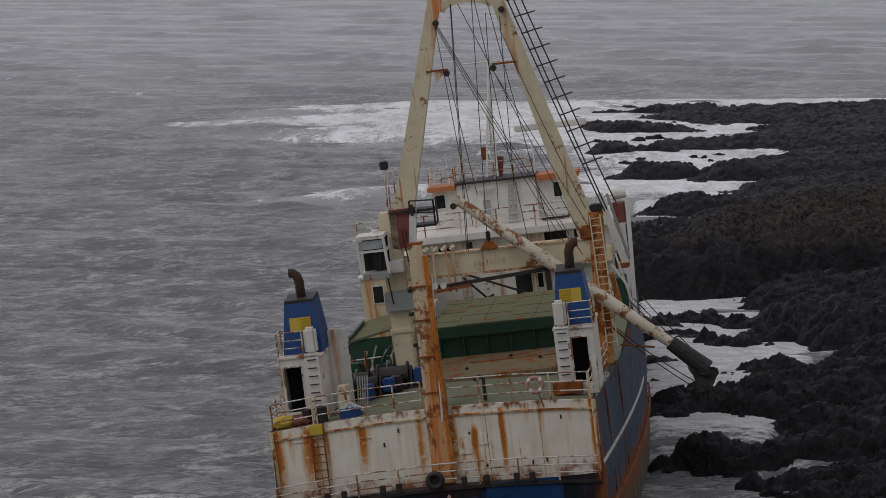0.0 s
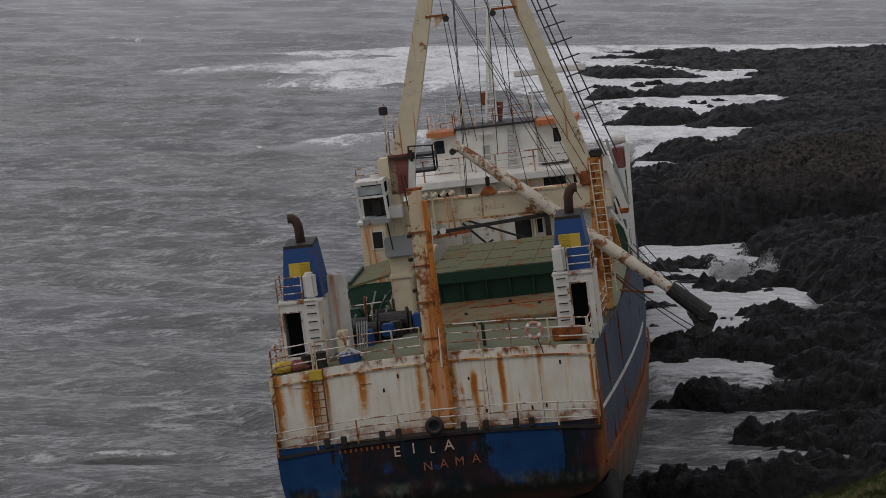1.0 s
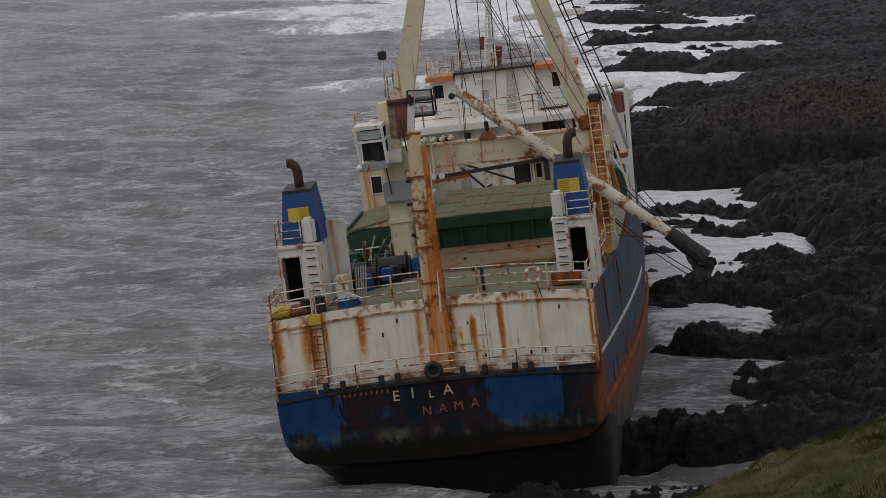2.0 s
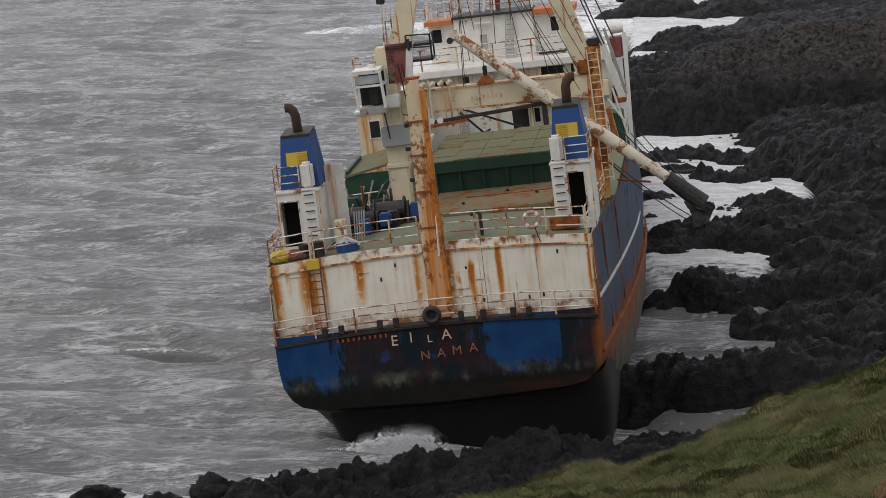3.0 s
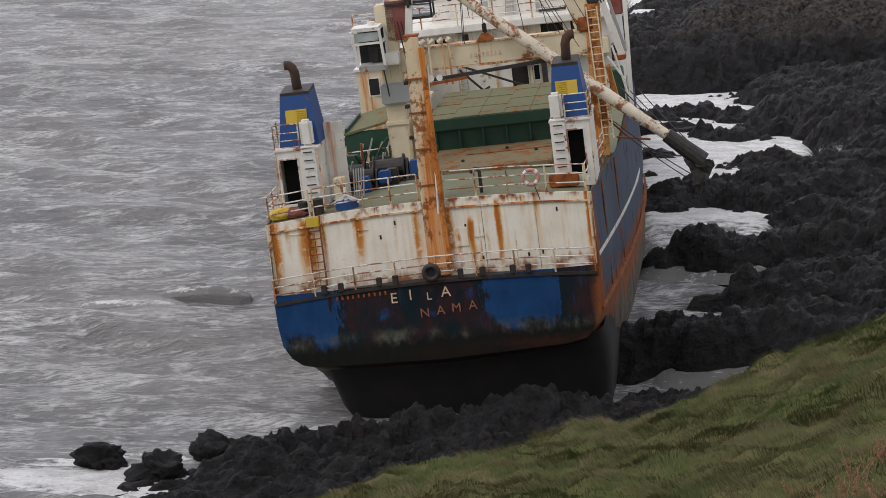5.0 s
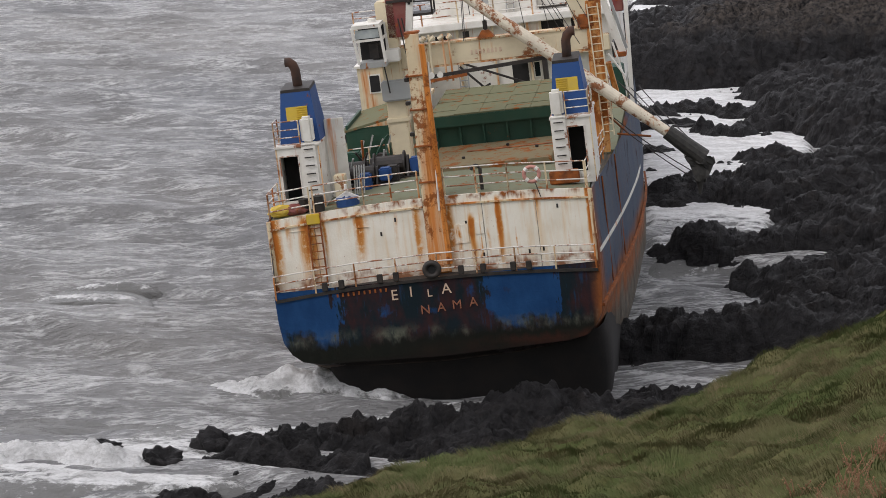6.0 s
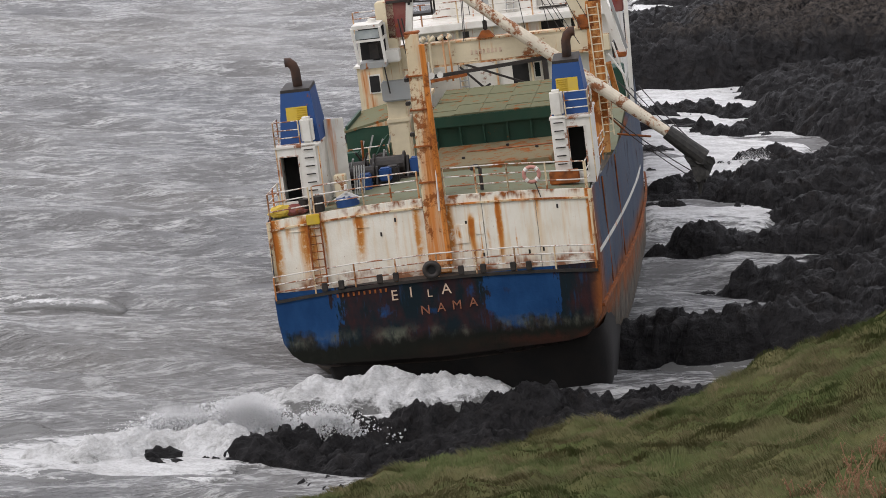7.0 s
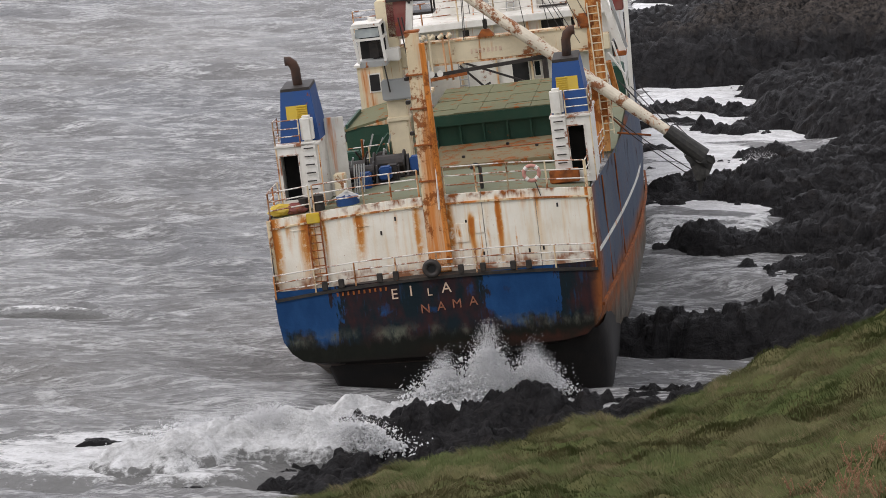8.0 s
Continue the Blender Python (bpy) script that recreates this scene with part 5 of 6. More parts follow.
winch(-3.7, 6.2, 0.05, 0.9, "blue mooring winch")
# tangle of pipes and frames round the winches
tangle = random.Random(12)
for k in range(11):
    a = Vector((tangle.uniform(-4.0, -2.3), tangle.uniform(5.2, 8.2), tangle.uniform(0.0, 0.5)))
    b = a + Vector((tangle.uniform(-0.7, 0.9), tangle.uniform(-0.4, 0.4), tangle.uniform(0.3, 1.3)))
    part("bent_pipe", rope(B(), a - Vector((0, 0, a.z + 0.1)) * (k % 2), b, tangle.uniform(0.035, 0.07), tangle.uniform(-0.15, 0.15), 6, 7), (BLACK, GREY, GREEN, RUSTY)[k % 4], ship)
for x, y, w, h, mat in ((-3.95, 7.4, 0.7, 0.9, GREEN), (-2.7, 7.6, 0.55, 0.7, BLACK), (-2.0, 4.8, 0.5, 0.6, BLACK), (-3.0, 3.7, 0.5, 0.55, BLUE)):
    part("gear_case", box(B(), x - w / 2, x + w / 2, y, y + 0.6, crown(x) - 0.05, h, 0.06), mat, ship)
part("locker", box(B(), -3.85, -3.4, 1.4, 1.9, -0.1, 1.0, 0.03), CREAM, ship, "pale yellow locker")
lead = new("fairlead")
lead.parent = ship
tagged(lead, "white crossed fairlead stand on a blue base")
part("base", tube(B(), (-3.3, 0.7, -0.1), (-3.3, 0.7, 0.25), 0.45, seg=14), BLUE, lead)
for dx in (-0.5, 0.0, 0.5):
    part("arm", beam(B(), (-3.3, 0.6, 0.42), (-3.3 + dx, 0.6, 0.15 if dx else -0.1), 0.12, 0.12, side=(0, 1, 0)), WHITE, lead)
part("spindle", tube(B(), (-3.3, 0.6, 0.2), (-3.3, 0.6, 0.75), 0.06), WHITE, lead)
rack = new("pipe_rack")
rack.parent = ship
tagged(rack, "grey pipe rack")
for k in range(5):
    part("pipe", tube(B(), (-3.25 + k * 0.09, 2.6, 0.0), (-3.2 + k * 0.1, 2.8, 1.1), 0.03, seg=6), GREY, rack)
part("gooseneck", rope(rope(rope(B(), (1.95, 0.6, 0), (1.95, 0.6, 0.85), 0.07, 0, 2, 8), (1.95, 0.6, 0.85), (1.7, 0.6, 0.95), 0.07, -0.05, 3, 8), (1.7, 0.6, 0.95), (1.6, 0.6, 0.8), 0.07, 0, 2, 8), BLACK, ship, "black gooseneck vent")
part("mooring_bitt", tube(B(), (-5.0, 0.6, -0.2), (-5.0, 0.6, 0.35), 0.2, seg=12), BLACK, ship)
part("mooring_bitt", tube(B(), (-4.4, 0.35, -0.2), (-4.4, 0.35, 0.45), 0.24, seg=12), BLACK, ship)
part("locker", box(B(), 4.55, 5.7, 0.8, 1.15, -0.15, 0.35, 0.04), RUSTY, ship, "rust-red deck locker")
part("ladder_top", box(B(), -4.86, -4.34, -0.2, -0.05, -0.55, -0.15, 0.03), YELLOW, ship, "yellow painted ladder head")

# stern fittings
for x in (-4.4, -3.75, -2.25, -1.62, 1.75, 2.9, 3.5, 0.9):
    part("chock", box(B(), x - 0.11, x + 0.11, -0.74, -0.58, crown(x, -2.95), crown(x, -2.62), 0.02), BLACK, ship)
tyre = torus(B(), 0.26, 0.11, Matrix.Translation((-0.2, -0.78, -2.65)))
# near-black disc paints the shade within the ring
part("fairlead_hole", tube(B(), (-0.2, -0.80, -2.65), (-0.2, -0.72, -2.65), 0.2, seg=16), DARK, ship)
part("fairlead_ring", tyre, BLACK, ship, "black round stern fairlead")
for k in range(10):
    part("mark", box(B(), -4.0 + k * 0.21, -3.93 + k * 0.21, -0.625, -0.61, -3.40 + 0.004 * k, -3.26 + 0.004 * k), RUSTY, ship)


LETTER_RUST = plain("rusted_letter_paint", (0.16, 0.05, 0.025), (0.40, 0.17, 0.09), 7.0)


def letter(ch, x, z, size, parent):
    cu = bpy.data.curves.new("letter", "FONT")
    cu.body, cu.size, cu.extrude = ch, size, 0.012
    tmp = new("letter", cu)
    me = bpy.data.meshes.new_from_object(tmp.evaluated_get(bpy.context.evaluated_depsgraph_get()))
    bpy.data.objects.remove(tmp)
    me.materials.append(LETTER if z > -4 else LETTER_RUST)
    ob = new("letter", me)
    ob.parent = parent
    ob.matrix_local = pose(x, -0.625, z, 90, 0, 0)
    return ob


name = new("name_lettering")
name.parent = ship
tagged(name, "half worn away name in pale capitals")
for ch, x, z, s in (("E", -1.92, -3.72, 0.58), ("I", -1.2, -3.66, 0.58), ("L", -0.52, -3.72, 0.42), ("A", 0.05, -3.66, 0.58), ("N", -0.85, -4.38, 0.5), ("A", -0.2, -4.34, 0.5), ("M", 0.38, -4.30, 0.5), ("A", 1.05, -4.26, 0.5)):
    letter(ch, x, z, s, name)

# painted line, fender bar and side pipes along the starboard side
side_at = lambda y, z, out=0.03: (half_beam(y) - 0.12 + out + SWEEP * min(18, max(0, y)), y, z)
line = B()
for k in range(14):
    beam(line, side_at(0.2 + k * 1.5, -2.75 - 0.028 * k), side_at(1.72 + k * 1.5, -2.75 - 0.028 * (k + 1)), 0.05, 0.16, side=(1, 0, 0))
part("gangway_rail", line, WHITE, ship, "thin white gangway rail along the hull")
strake = B()
for k in range(16):
    y = -0.4 + k * 2.0
    beam(strake, side_at(y, -4.75 - 0.03 * k, 0.0), side_at(y + 2.0, -4.75 - 0.03 * (k + 1), 0.0), 0.10, 0.12, side=(1, 0, 0))
strake = weld(strake)
part("rubbing_strake", strake, RUSTY, ship, "rusty rubbing strake")
for y in (3.2, 8.2):
    part("side_pipe", tube(B(), side_at(y, -4.6), side_at(y, -0.4), 0.03), RUSTY, ship)

# ---- superstructure ----
sup = new("superstructure")
sup.parent = ship
tagged(sup, "white accommodation block with bridge, rust stained")
wall = part("lower_wall", box(B(), -5.6, 6.6, 25, 32, -0.2, 3.55), WHITE, sup)
part("deck_edge", box(B(), -5.75, 6.75, 24.4, 30, 3.57, 3.9, 0.03), WHITE, sup)


def window(x0, x1, z0, z1, y, parent, material=GLASS, name="window"):
    w = part(name, box(B(), x0, x1, y - 0.03, y - 0.004, z0, z1, 0.01), material, parent)
    t = 0.05
    for a, b, c, d in ((x0 - t, x0, z0 - t, z1 + t), (x1, x1 + t, z0 - t, z1 + t), (x0, x1, z1, z1 + t), (x0, x1, z0 - t, z0)):
        part("window_frame", box(B(), a, b, y - 0.06, y - 0.002, c, d), WHITE, w)
    return w


window(-0.61, -0.30, 2.88, 3.42, 25, wall)
# dark plates on the wall paint the shade within these openings
window(-1.92, -1.2, 2.95, 3.30, 25, wall, DARK)
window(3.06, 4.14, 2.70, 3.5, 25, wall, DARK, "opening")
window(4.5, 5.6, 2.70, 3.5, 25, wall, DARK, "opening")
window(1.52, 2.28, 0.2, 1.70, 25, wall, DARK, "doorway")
window(2.57, 2.82, 0.95, 1.62, 25, wall)
for x in (-0.9, 0.75, 2.4, 3.0):
    part("stanchion", box(B(), x, x + 0.1, 24.8, 24.95, -0.2, 3.55), CREAM, wall)
part("awning", box(B(), 1.8, 6.2, 24.3, 24.9, 1.9, 2.65, 0.03), CREAM, wall)
rungs("ladder", wall, (-0.75, 24.6, 0.2), (-0.75, 24.6, 2.4), 0.4, 8, GREY, 0.025)
part("stand_pipe", rope(rope(B(), (3.25, 22.5, 0.2), (3.25, 22.5, 2.2), 0.13, 0, 2, 8), (3.25, 22.5, 2.2), (2.3, 22.5, 2.35), 0.13, 0, 2, 8), BLACK, wall, "bent black pipe")
for a, b in (((-0.8, 21, 2.6), (3.2, 21, 0.9)), ((-0.4, 20, 2.4), (1.6, 20, 0.3)), ((0.1, 20, 0.2), (0.7, 20, 1.4)), ((0.7, 20, 1.4), (1.1, 20, 0.3)), ((-1.2, 20, 0.5), (0.9, 20, 1.5))):
    part("fallen_bar", beam(B(), a, b, 0.09, 0.09), BLACK, wall)
bridge = part("bridge", box(B(), -2.15, 4.75, 27, 28.6, 3.9, 5.85), WHITE, sup)
part("middle_block", box(B(), -0.9, 2.85, 26.7, 28.6, 3.9, 6.0), WHITE, bridge)
part("roof_edge", box(B(), -0.95, 2.9, 26.5, 28.7, 6.0, 6.1), BLACK, bridge)
part("wing_roof", box(B(), -2.3, -0.97, 26.6, 28.5, 5.78, 6.0), ORANGE, bridge, "faded orange wing roof")
part("wing_roof", box(B(), 2.88, 4.9, 26.6, 28.5, 5.80, 6.05), ORANGE, bridge, "faded orange wing roof")
window(-1.97, -1.55, 4.95, 5.58, 27, bridge)
window(3.66, 4.02, 4.92, 5.6, 27, bridge)
window(0.28, 0.62, 3.95, 5.14, 26.7, bridge, GREY, "door")
part("lamp_bar", box(B(), 0.1, 0.85, 26.4, 26.6, 5.68, 5.75), WHITE, bridge)
rungs("ladder", bridge, (1.60, 26.55, 3.95), (1.80, 26.55, 6.1), 0.36, 9, GREY, 0.028)
part("vent_bar", box(B(), 3.0, 4.3, 26.2, 26.5, 3.95, 4.1), BLACK, bridge)
railing("boat_deck_rail", [(-5.6, 24.6, 3.9), (-2.4, 24.6, 3.9), (1.0, 24.6, 3.9), (4.6, 24.6, 3.9), (6.6, 24.6, 3.9)], (0.35, 0.7, 1.0), sup, 1.6, 0.028)
railing("roof_rail", [(-0.9, 26.8, 6.1), (2.8, 26.8, 6.1)], (0.4, 0.8), sup, 0.9, 0.022)
railing("wing_rail", [(-2.2, 26.8, 6.0), (-1.0, 26.8, 6.0)], (0.4, 0.8), sup, 0.6, 0.022)

signal = new("signal_mast")
signal.parent = ship
tagged(signal, "white lattice signal mast with yards and radar")
for x, y in ((0.45, 28.0), (1.0, 28.0), (0.72, 28.5)):
    part("upright", beam(B(), (x, y, 5.9), (0.72 + (x - 0.72) * 0.3 + 0.2, 28.5, 9.2), 0.10, 0.10), WHITE, signal)
for k in range(9):
    z = 6.2 + k * 0.33
    w = 0.28 * (1 - (z - 5.9) / 4.6)
    part("rung", tube(B(), (0.72 - w + (z - 5.9) * 0.06, 28.1, z), (0.72 + w + (z - 5.9) * 0.06, 28.1, z), 0.03, seg=6), WHITE, signal)
part("pole", tube(B(), (0.9, 28.5, 8.9), (1.2, 28.5, 11.8), 0.13, 0.07, 10), WHITE, signal)
part("yard", tube(B(), (-0.2, 29, 11.55), (2.6, 29, 11.5), 0.035), WHITE, signal)
part("yard", tube(B(), (0.1, 29, 10.05), (2.9, 29, 10.15), 0.03), WHITE, signal)
part("radar_scanner", box(B(), 1.9, 5.4, 29.8, 30.1, 7.95, 8.25, 0.05), WHITE, signal)
part("radar_post", tube(B(), (3.9, 29.6, 3.9), (3.8, 30, 7.95), 0.12), GREY, signal)
part("cross_bar", box(B(), 2.5, 4.0, 29.9, 30.0, 7.08, 7.16), GREY, signal)
part("flue", tube(B(), (1.05, 28.4, 6.0), (1.2, 28.4, 7.0), 0.16), REDP, signal, "red flue")
part("box", box(B(), 0.3, 0.62, 28.5, 28.8, 6.9, 7.5, 0.04), RUSTY, signal)
for x, z0, z1, r in ((-2.18, 6.0, 6.9, 0.09), (-1.35, 5.9, 7.5, 0.025), (-1.3, 5.9, 6.3, 0.06), (-0.62, 6.0, 7.4, 0.12), (-0.85, 6.0, 6.9, 0.03), (0.0, 6.1, 7.0, 0.025), (2.82, 6.0, 7.5, 0.05), (2.4, 6.0, 7.2, 0.03), (-2.0, 6.0, 6.6, 0.05)):
    part("antenna", tube(B(), (x, 27.6, z0), (x + 0.03, 27.6, z1), r, r * 0.8, 7), CREAM if r > 0.1 else WHITE, signal)

# starboard side gear beside the superstructure
davit = new("boat_davit")
davit.parent = ship
tagged(davit, "white lifeboat davit with a rusty frame")
part("arm", beam(B(), (6.45, 14, 6.1), (7.25, 14, 3.0), 0.28, 0.25), WHITE, davit)
part("arm", beam(B(), (6.75, 14.6, 6.0), (7.4, 14.6, 3.1), 0.12, 0.2), GREY, davit)
part("foot", box(B(), 6.9, 7.4, 13.7, 14.6, 2.85, 3.05, 0.03), RUSTY, davit)
part("post", beam(B(), (7.36, 20, 5.2), (7.15, 20, -0.2), 0.18, 0.2), WHITE, davit)
part("box", box(B(), 6.65, 7.2, 20, 20.8, 4.1, 5.0, 0.04), REDP, davit, "rusty red box")
drum = B()
tube(drum, (6.7, 20.4, 5.35), (7.3, 20.4, 5.4), 0.24, seg=14)
part("canister", drum, WHITE, davit, "white life raft canister")
part("tank", box(B(), 6.5, 7.1, 15.5, 17, 0.8, 2.2, 0.05), GREEN, davit)
part("tank", box(B(), 6.6, 7.15, 18, 19, 2.3, 3.0, 0.04), BLACK, davit)
for p, q in (((6.9, 13, 3.6), (7.4, 13, 1.3)), ((6.7, 12.5, 3.2), (7.3, 12.5, 2.2)), ((6.6, 9.5, 1.0), (7.2, 12, -0.2)), ((7.3, 16, 1.9), (7.0, 16, 0.6)), ((6.75, 9, 2.4), (7.3, 10.5, 1.2)), ((6.9, 9, 0.3), (8.2, 10, -0.1))):
    part("bent_bar", tube(B(), p, q, 0.045, seg=6), WHITE if p[2] > 1.5 else RUSTY, davit)
railing("bent_rail", [(6.45, 8.2, 0.2), (6.7, 10.2, 1.2)], (0.35, 0.7, 1.05), ship, 0.6, 0.035, OCHRE)

# lifebuoy hung on the stern rail
buoy = new("lifebuoy")
bm = torus(B(), 0.29, 0.075, Matrix())
ringpart = part("ring", bm, painted("faded_buoy", (0.48, 0.22, 0.18), 0.1, 0.1), buoy)
for k in range(4):
    a = 6.2832 * (k + 0.5) / 4
    bm = B()
    tube(bm, (0.29 * math.cos(a - 0.22), 0, 0.29 * math.sin(a - 0.22)), (0.29 * math.cos(a + 0.22), 0, 0.29 * math.sin(a + 0.22)), 0.085, seg=8)
    part("band", bm, WHITE, buoy)
part("line", rope(B(), (0.1, 0, -0.32), (0.25, 0, -0.9), 0.02, 0, 3), CABLE, buoy)
buoy.matrix_world = SHIP @ pose(3.95, -0.06, 0.50)
tagged(buoy, "faded red and white lifebuoy hung on the stern rail", "lifebuoy")

for x, w, m, lab in ((-5.9, 0.55, YELLOW, "yellow canvas bundle on the stern deck"), (-5.3, 0.5, REDP, "dull red bundle on the stern deck")):
    bm = B()
    bmesh.ops.create_icosphere(bm, subdivisions=3, radius=1)
    for v in bm.verts:
        v.co = Vector((v.co.x * w, v.co.y * 0.4, v.co.z * 0.26)) * (1 + 0.3 * noise.noise(v.co * 2.0 + Vector((x, 0, 0))))
    ob = new("folded_canvas", mesh_of("folded_canvas", bm, m))
    ob.matrix_world = SHIP @ pose(x, 0.62, -0.05)
    tagged(ob, lab, "canvas")


# ---- moving water ----
FOAM = surf_foam("moving_foam", 0.22, 1.3, 1.2, True)
SPRAY = plain("spray_white", (0.94, 0.94, 0.94), (0.97, 0.97, 0.97), 2.0, 0.9)
tree = SPRAY.node_tree
thin, both = tree.nodes.new("ShaderNodeBsdfTranslucent"), tree.nodes.new("ShaderNodeMixShader")
thin.inputs[0].default_value = (0.97, 0.97, 0.97, 1)
tree.links.new(tree.nodes["Principled BSDF"].outputs[0], both.inputs[1])
tree.links.new(thin.outputs[0], both.inputs[2])
tree.links.new(both.outputs[0], tree.nodes["Material Output"].inputs[0])


def breaker(name, wide, deep, high, label, seed=0, thick=1.1):
    """A length of broken wave: a foam-topped hump that falls off all round."""
    ny, nx = 70, int(wide / 0.12)
    Y, X = np.meshgrid(np.linspace(-deep / 2, deep / 2, ny), np.linspace(-wide / 2, wide / 2, nx), indexing="ij")
    bend = 1.0 * (fbm(X / 3 + seed, Y * 0 + seed, 3, 7) - 0.5) * deep * 0.5
    end = np.clip(1 - np.abs(X / (wide / 2)) ** 3, 0, 1)
    face = np.exp(-((Y + bend) / (deep * 0.20)) ** 2) + 0.45 * np.exp(-((Y + bend - deep * 0.18) / (deep * 0.28)) ** 2)
    rough = 0.5 + 0.9 * fbm(X / 1.1 + seed, Y / 0.7, 5, 17, 0.6)
    Z = high * face * end * rough * (0.75 + 0.5 * fbm(X / 2.4 - seed, Y / 2.0, 3, 27)) - 0.42 + 0.25 * end - 0.9 * np.clip(1 - face * end * 4, 0, 1) + min(0.55, high * 0.6) * (fbm(X / 0.55, Y / 0.4, 5, 37, 0.7) - 0.5)
    cover = np.clip(face * end * thick, 0, 1)
    me = sheet(name, X, Y, Z, FOAM, cover > 0.03)
    at_ = me.attributes.new("cover", "FLOAT", "POINT")
    at_.data.foreach_set("value", cover.astype(np.float32).ravel())
    return tagged(new(name, me), label, "wave", kind="stuff")


def splash(wide, high, seed, label, count=14000):
    """Thrown spray: thousands of drops and clots, dense at the foot and in a few jets."""
    rng = np.random.default_rng(seed)
    jets = [(rng.uniform(-0.42, 0.42) * wide, rng.uniform(0.35, 1.0) * high, rng.uniform(-0.25, 0.25)) for _ in range(9)]
    jets[0] = (0.0, high, 0.0)
    tet = np.array([(1, 0, -0.7), (-1, 0, -0.7), (0, 1, 0.7), (0, -1, 0.7)])
    fac = np.array([(0, 2, 3), (1, 3, 2), (2, 0, 1), (3, 1, 0)])
    pts = []
    for _ in range(count):
        jx, jh, lean = jets[rng.integers(len(jets))]
        t = rng.random() ** 1.35
        spread = (0.07 + 0.20 * (1 - t)) * wide * 0.5
        p = np.array([jx + lean * t * jh + rng.normal() * spread, rng.normal() * 0.28, t * jh + rng.normal() * 0.08 * high])
        pts.append((p, (0.011 + 0.06 * (1 - t) ** 1.2 * rng.random() ** 2.5) * (1 + 0.1 * high)))
    for _ in range(count // 8):
        jx, jh, lean = jets[rng.integers(len(jets))]
        t = 0.72 * rng.random() ** 1.2
        spread = (0.05 + 0.14 * (1 - t)) * wide * 0.5
        pts.append((np.array([jx + lean * t * jh + rng.normal() * spread, 0.25 + rng.normal() * 0.15, t * jh]), (0.05 + 0.11 * (1 - t) * rng.random()) * (1 + 0.1 * high)))
    V = np.vstack([p + r * (tet * rng.uniform(0.6, 1.3, 3)) @ np.linalg.qr(rng.normal(size=(3, 3)))[0] for p, r in pts])
    Fc = np.vstack([fac + 4 * k for k in range(len(pts))])
    me = bpy.data.meshes.new("splash")
    me.from_pydata(V.tolist(), [], Fc.tolist())
    me.materials.append(SPRAY)
    for f in me.polygons:
        f.use_smooth = True
    return tagged(new("splash", me), label, "splash", kind="stuff")


stern_wave = breaker("breaking_wave", 14.0, 5.5, 1.0, "white breaking wave rolling past the stern onto the rocks", 3, 0.95)
left_wave = breaker("breaking_wave", 12.0, 4.6, 0.85, "white broken wave washing round the rock ridge", 8, 1.7)
whitecap = breaker("whitecap", 5.0, 2.4, 0.22, "small whitecap on the grey sea", 12, 0.42)
patch = breaker("whitecap", 6.0, 3.6, 0.10, "spent patch of foam on the grey sea", 15, 0.5)
inlet_splash = splash(4.2, 2.6, 1, "white spray thrown up in the rocky inlet")
stern_splash = splash(4.6, 1.15, 2, "white spray bursting on the rocks under the stern")
ridge_splash = splash(5.2, 3.0, 3, "tall white splash bursting over the rock ridge", 60000)
left_splash = splash(8.0, 1.7, 4, "white spray over the end of the rock ridge", 45000)
cove_splash = splash(2.4, 2.0, 5, "white spray bursting in a gap of the rocks", 9000)

crest_spray = splash(10.5, 0.8, 11, "white spray along the crest of the breaking wave", 20000)

gully_splash = splash(4.2, 1.5, 13, "white water surging up a rocky gully", 9000)


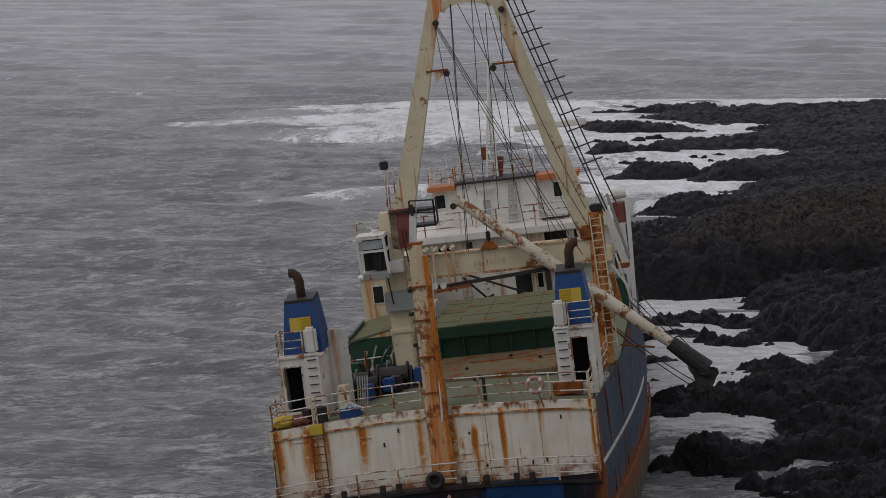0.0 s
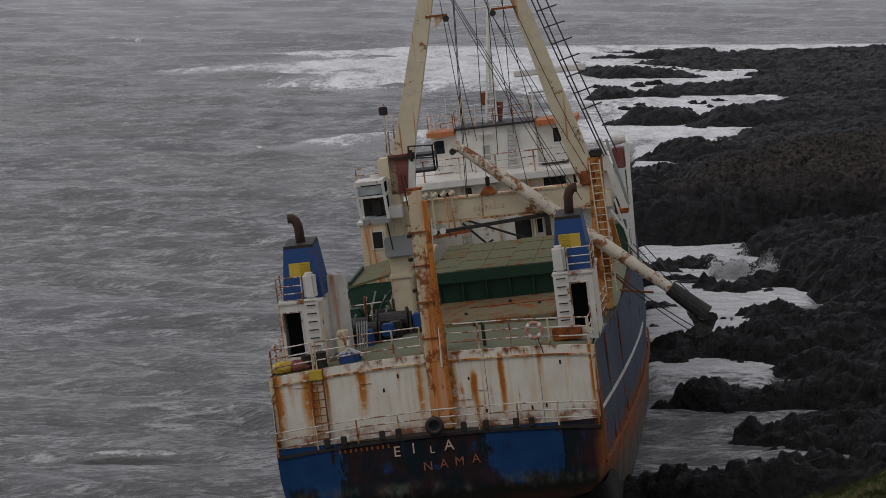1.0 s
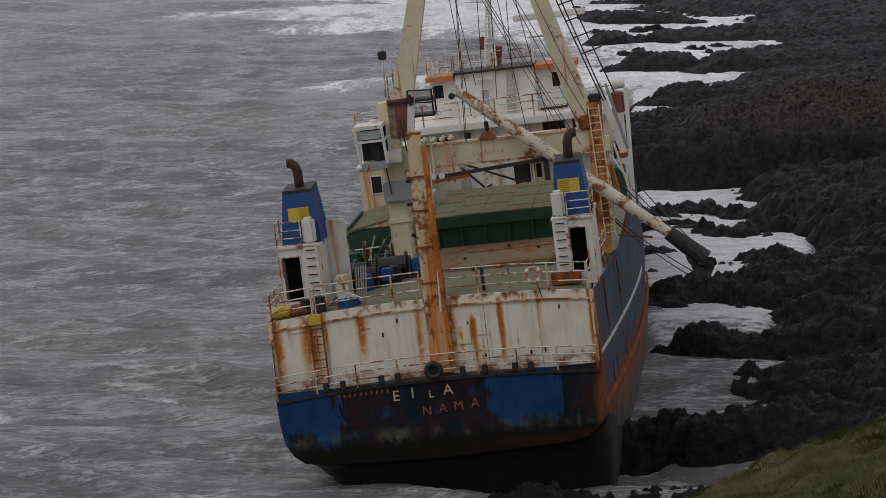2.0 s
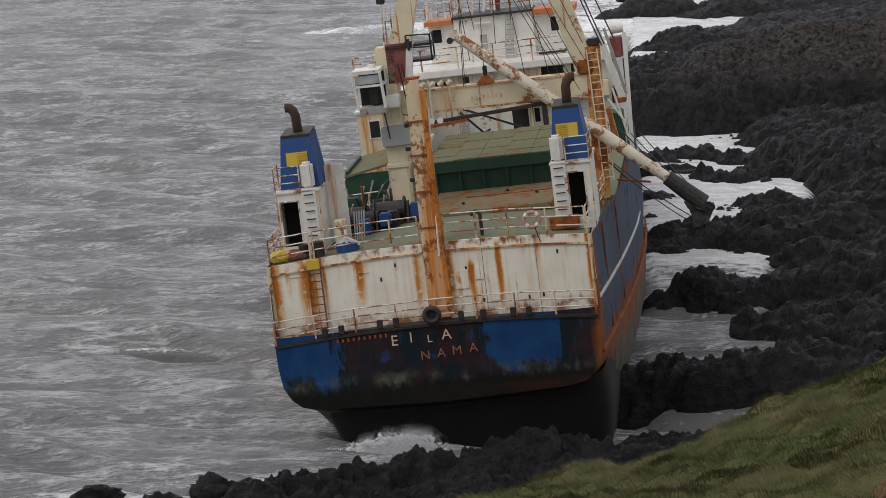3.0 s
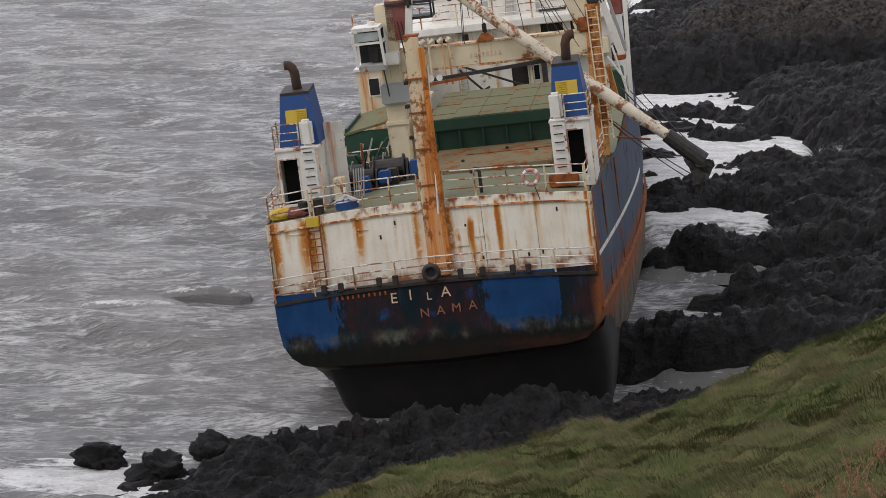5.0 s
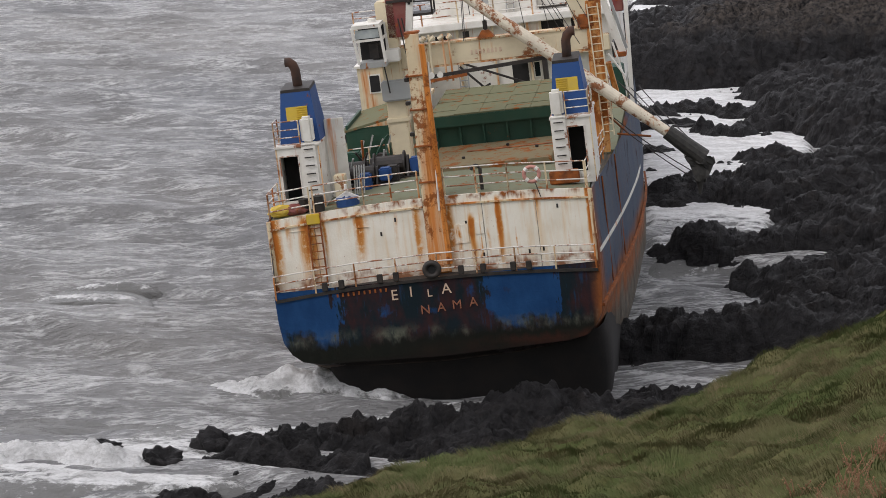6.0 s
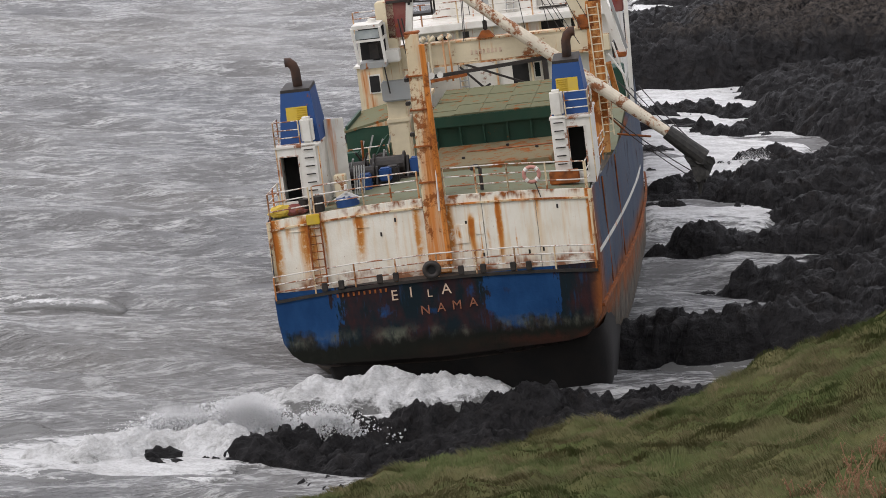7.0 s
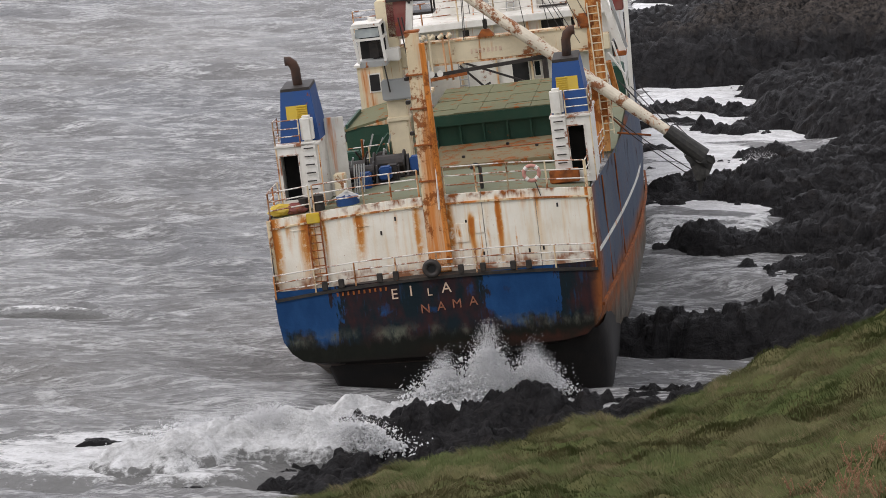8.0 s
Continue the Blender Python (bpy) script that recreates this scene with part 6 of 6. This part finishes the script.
def motions():
    heave = ((0.0, 0.0), (1.5, -0.1), (2.8, -0.35), (3.5, -0.55), (4.6, -0.75), (5.4, -0.5), (6.0, -0.2), (6.6, 0.0), (7.2, -0.05), (8.0, 0.05))
    level = lambda t: float(np.interp(t, *zip(*heave)))
    walk(sea, [(t, pose(6 - 1.5 * t, 11 - 2.75 * t, z)) for t, z in heave])
    for ob, share in zip(broken_water, (1.0, 0.2, 1.0)):
        walk(ob, [(t, pose(0, 0, z * share)) for t, z in heave])
    walk(stern_wave, [(t, pose(0, 0, level(t)) @ p) for t, p in [(0.0, pose(-8, 116, -2.2, 0, 0, 8)), (4.6, pose(-6.5, 110, -2.0, 0, 0, 8)), (5.4, pose(-5.2, 108, -0.9, 0, 0, 8)), (6.0, pose(-3.8, 106.6, -0.2, 0, 0, 6)), (6.5, pose(-2.6, 105.2, 0.0, 0, 0, 8)),
                      (7.0, pose(-2.6, 103.8, 0.0, 0, 0, 12)), (7.5, pose(-3.2, 102.2, -0.05, 0, 0, 16)), (8.0, pose(-3.6, 100.6, -0.45, 0, 0, 18))]])
    walk(crest_spray, [(t, pose(0, 0, level(t)) @ p) for t, p in [(0.0, pose(-8, 115.6, -3.0, 0, 0, 8)), (4.6, pose(-6.5, 109.6, -2.6, 0, 0, 8)), (5.4, pose(-5.2, 107.8, -1.4, 0, 0, 8)), (6.0, pose(-3.8, 106.4, -0.3, 0, 0, 6)), (6.5, pose(-2.8, 105.1, 0.1, 0, 0, 8)),
                       (7.0, pose(-2.8, 103.8, 0.15, 0, 0, 12)), (7.5, pose(-3.2, 102.2, 0.05, 0, 0, 16)), (8.0, pose(-3.8, 100.6, -0.15, 0, 0, 18))]])
    walk(left_wave, [(t, pose(0, 0, level(t)) @ p) for t, p in [(0.0, pose(-16, 106, -1.8, 0, 0, -10)), (5.0, pose(-15, 98, -1.2, 0, 0, -10)), (6.0, pose(-14, 95.4, -0.1, 0, 0, -6)), (6.5, pose(-12.5, 95.0, 0.05, 0, 0, 0)), (7.0, pose(-9.8, 95.9, 0.15, 0, 0, 10)),
                     (7.5, pose(-7.8, 95.6, 0.45, 0, 0, 16)), (8.0, pose(-7.0, 95.2, 0.55, 0, 0, 22))]])
    walk(whitecap, [(t, pose(0, 0, level(t)) @ p) for t, p in [(0.0, pose(6, 142, -0.8)), (2.8, pose(-2, 134, -0.5)), (4.0, pose(-7.4, 128.5, 0.0, 0, 0, 6)), (4.5, pose(-9.2, 127.6, 0.1, 0, 0, 6)), (6.0, pose(-15.2, 125.6, 0.05, 0, 0, 6)), (7.0, pose(-18.5, 123, -0.1)), (8.0, pose(-22, 121, -0.4))]])
    walk(patch, [(t, pose(0, 0, level(t)) @ p) for t, p in [(0.0, pose(-12.8, 126, -0.1)), (1.5, pose(-14.2, 123, 0.05)), (3.5, pose(-12.5, 124, 0.0)), (6.5, pose(-16.5, 122.5, 0.1)), (8.0, pose(-17.2, 120.6, 0.0))]])
    walk(inlet_splash, [(0.0, pose(16.5, 171, -3.4)), (0.5, pose(17.0, 171, -2.6)), (0.8, pose(18.0, 171, -0.9)), (1.0, pose(18.4, 171, -0.1)), (1.25, pose(17.8, 171, -0.4)), (1.5, pose(16.8, 170, -0.8)), (1.9, pose(16.2, 169, -2.4)),
                        (2.6, pose(16.2, 169, -3.4)), (8.0, pose(16.2, 169, -3.4))])
    walk(stern_splash, [(0.0, pose(-2.2, 103.2, -2.2)), (2.4, pose(-2.2, 103.2, -2.0)), (2.8, pose(-1.8, 103.0, -0.6)), (3.1, pose(-1.0, 103.0, -0.1)), (3.5, pose(0.4, 102.9, 0.0)), (3.9, pose(1.2, 102.9, -0.5)), (4.5, pose(1.6, 102.9, -0.95)), (5.2, pose(1.6, 102.9, -2.0)), (8.0, pose(1.6, 102.9, -2.2))])
    walk(ridge_splash, [(0.0, pose(0.4, 102.8, -3.6)), (7.0, pose(0.0, 102.8, -3.5)), (7.4, pose(0.2, 102.8, -2.5)), (7.7, pose(1.1, 102.8, -1.2)), (8.0, pose(1.7, 102.8, 0.1))])
    walk(left_splash, [(0.0, pose(-8.0, 98.6, -2.2)), (6.2, pose(-8.0, 98.6, -2.0)), (6.6, pose(-7.6, 98.6, -0.8)), (7.0, pose(-7.0, 97.6, 0.2)), (7.5, pose(-6.6, 96.4, 0.2)), (8.0, pose(-6.0, 95.6, 0.35))])
    walk(gully_splash, [(0.0, pose(17.2, 157, -2.4)), (2.6, pose(17.0, 157, -2.2)), (3.1, pose(16.6, 156, -0.9)), (3.8, pose(16.8, 156, -0.6)), (4.5, pose(17.2, 156, -1.0)), (5.6, pose(17.2, 156, -1.6)), (6.6, pose(16.4, 156, -1.0)), (7.0, pose(17.2, 156, -0.4)), (7.4, pose(18.0, 156, 0.1)), (8.0, pose(17.6, 156, -0.6))])
    walk(cove_splash, [(0.0, pose(22.0, 157, -2.6)), (4.0, pose(22.0, 157, -2.4)), (4.3, pose(22.2, 157, -0.8)), (4.6, pose(22.4, 159, 0.4)), (5.0, pose(22.4, 157, -0.6)), (5.6, pose(22.6, 154, -0.9)), (6.1, pose(22.6, 152, -0.1)), (6.5, pose(22.6, 152, -1.0)), (7.0, pose(22.6, 152, -2.4)), (8.0, pose(22.6, 152, -2.6))])


motions()
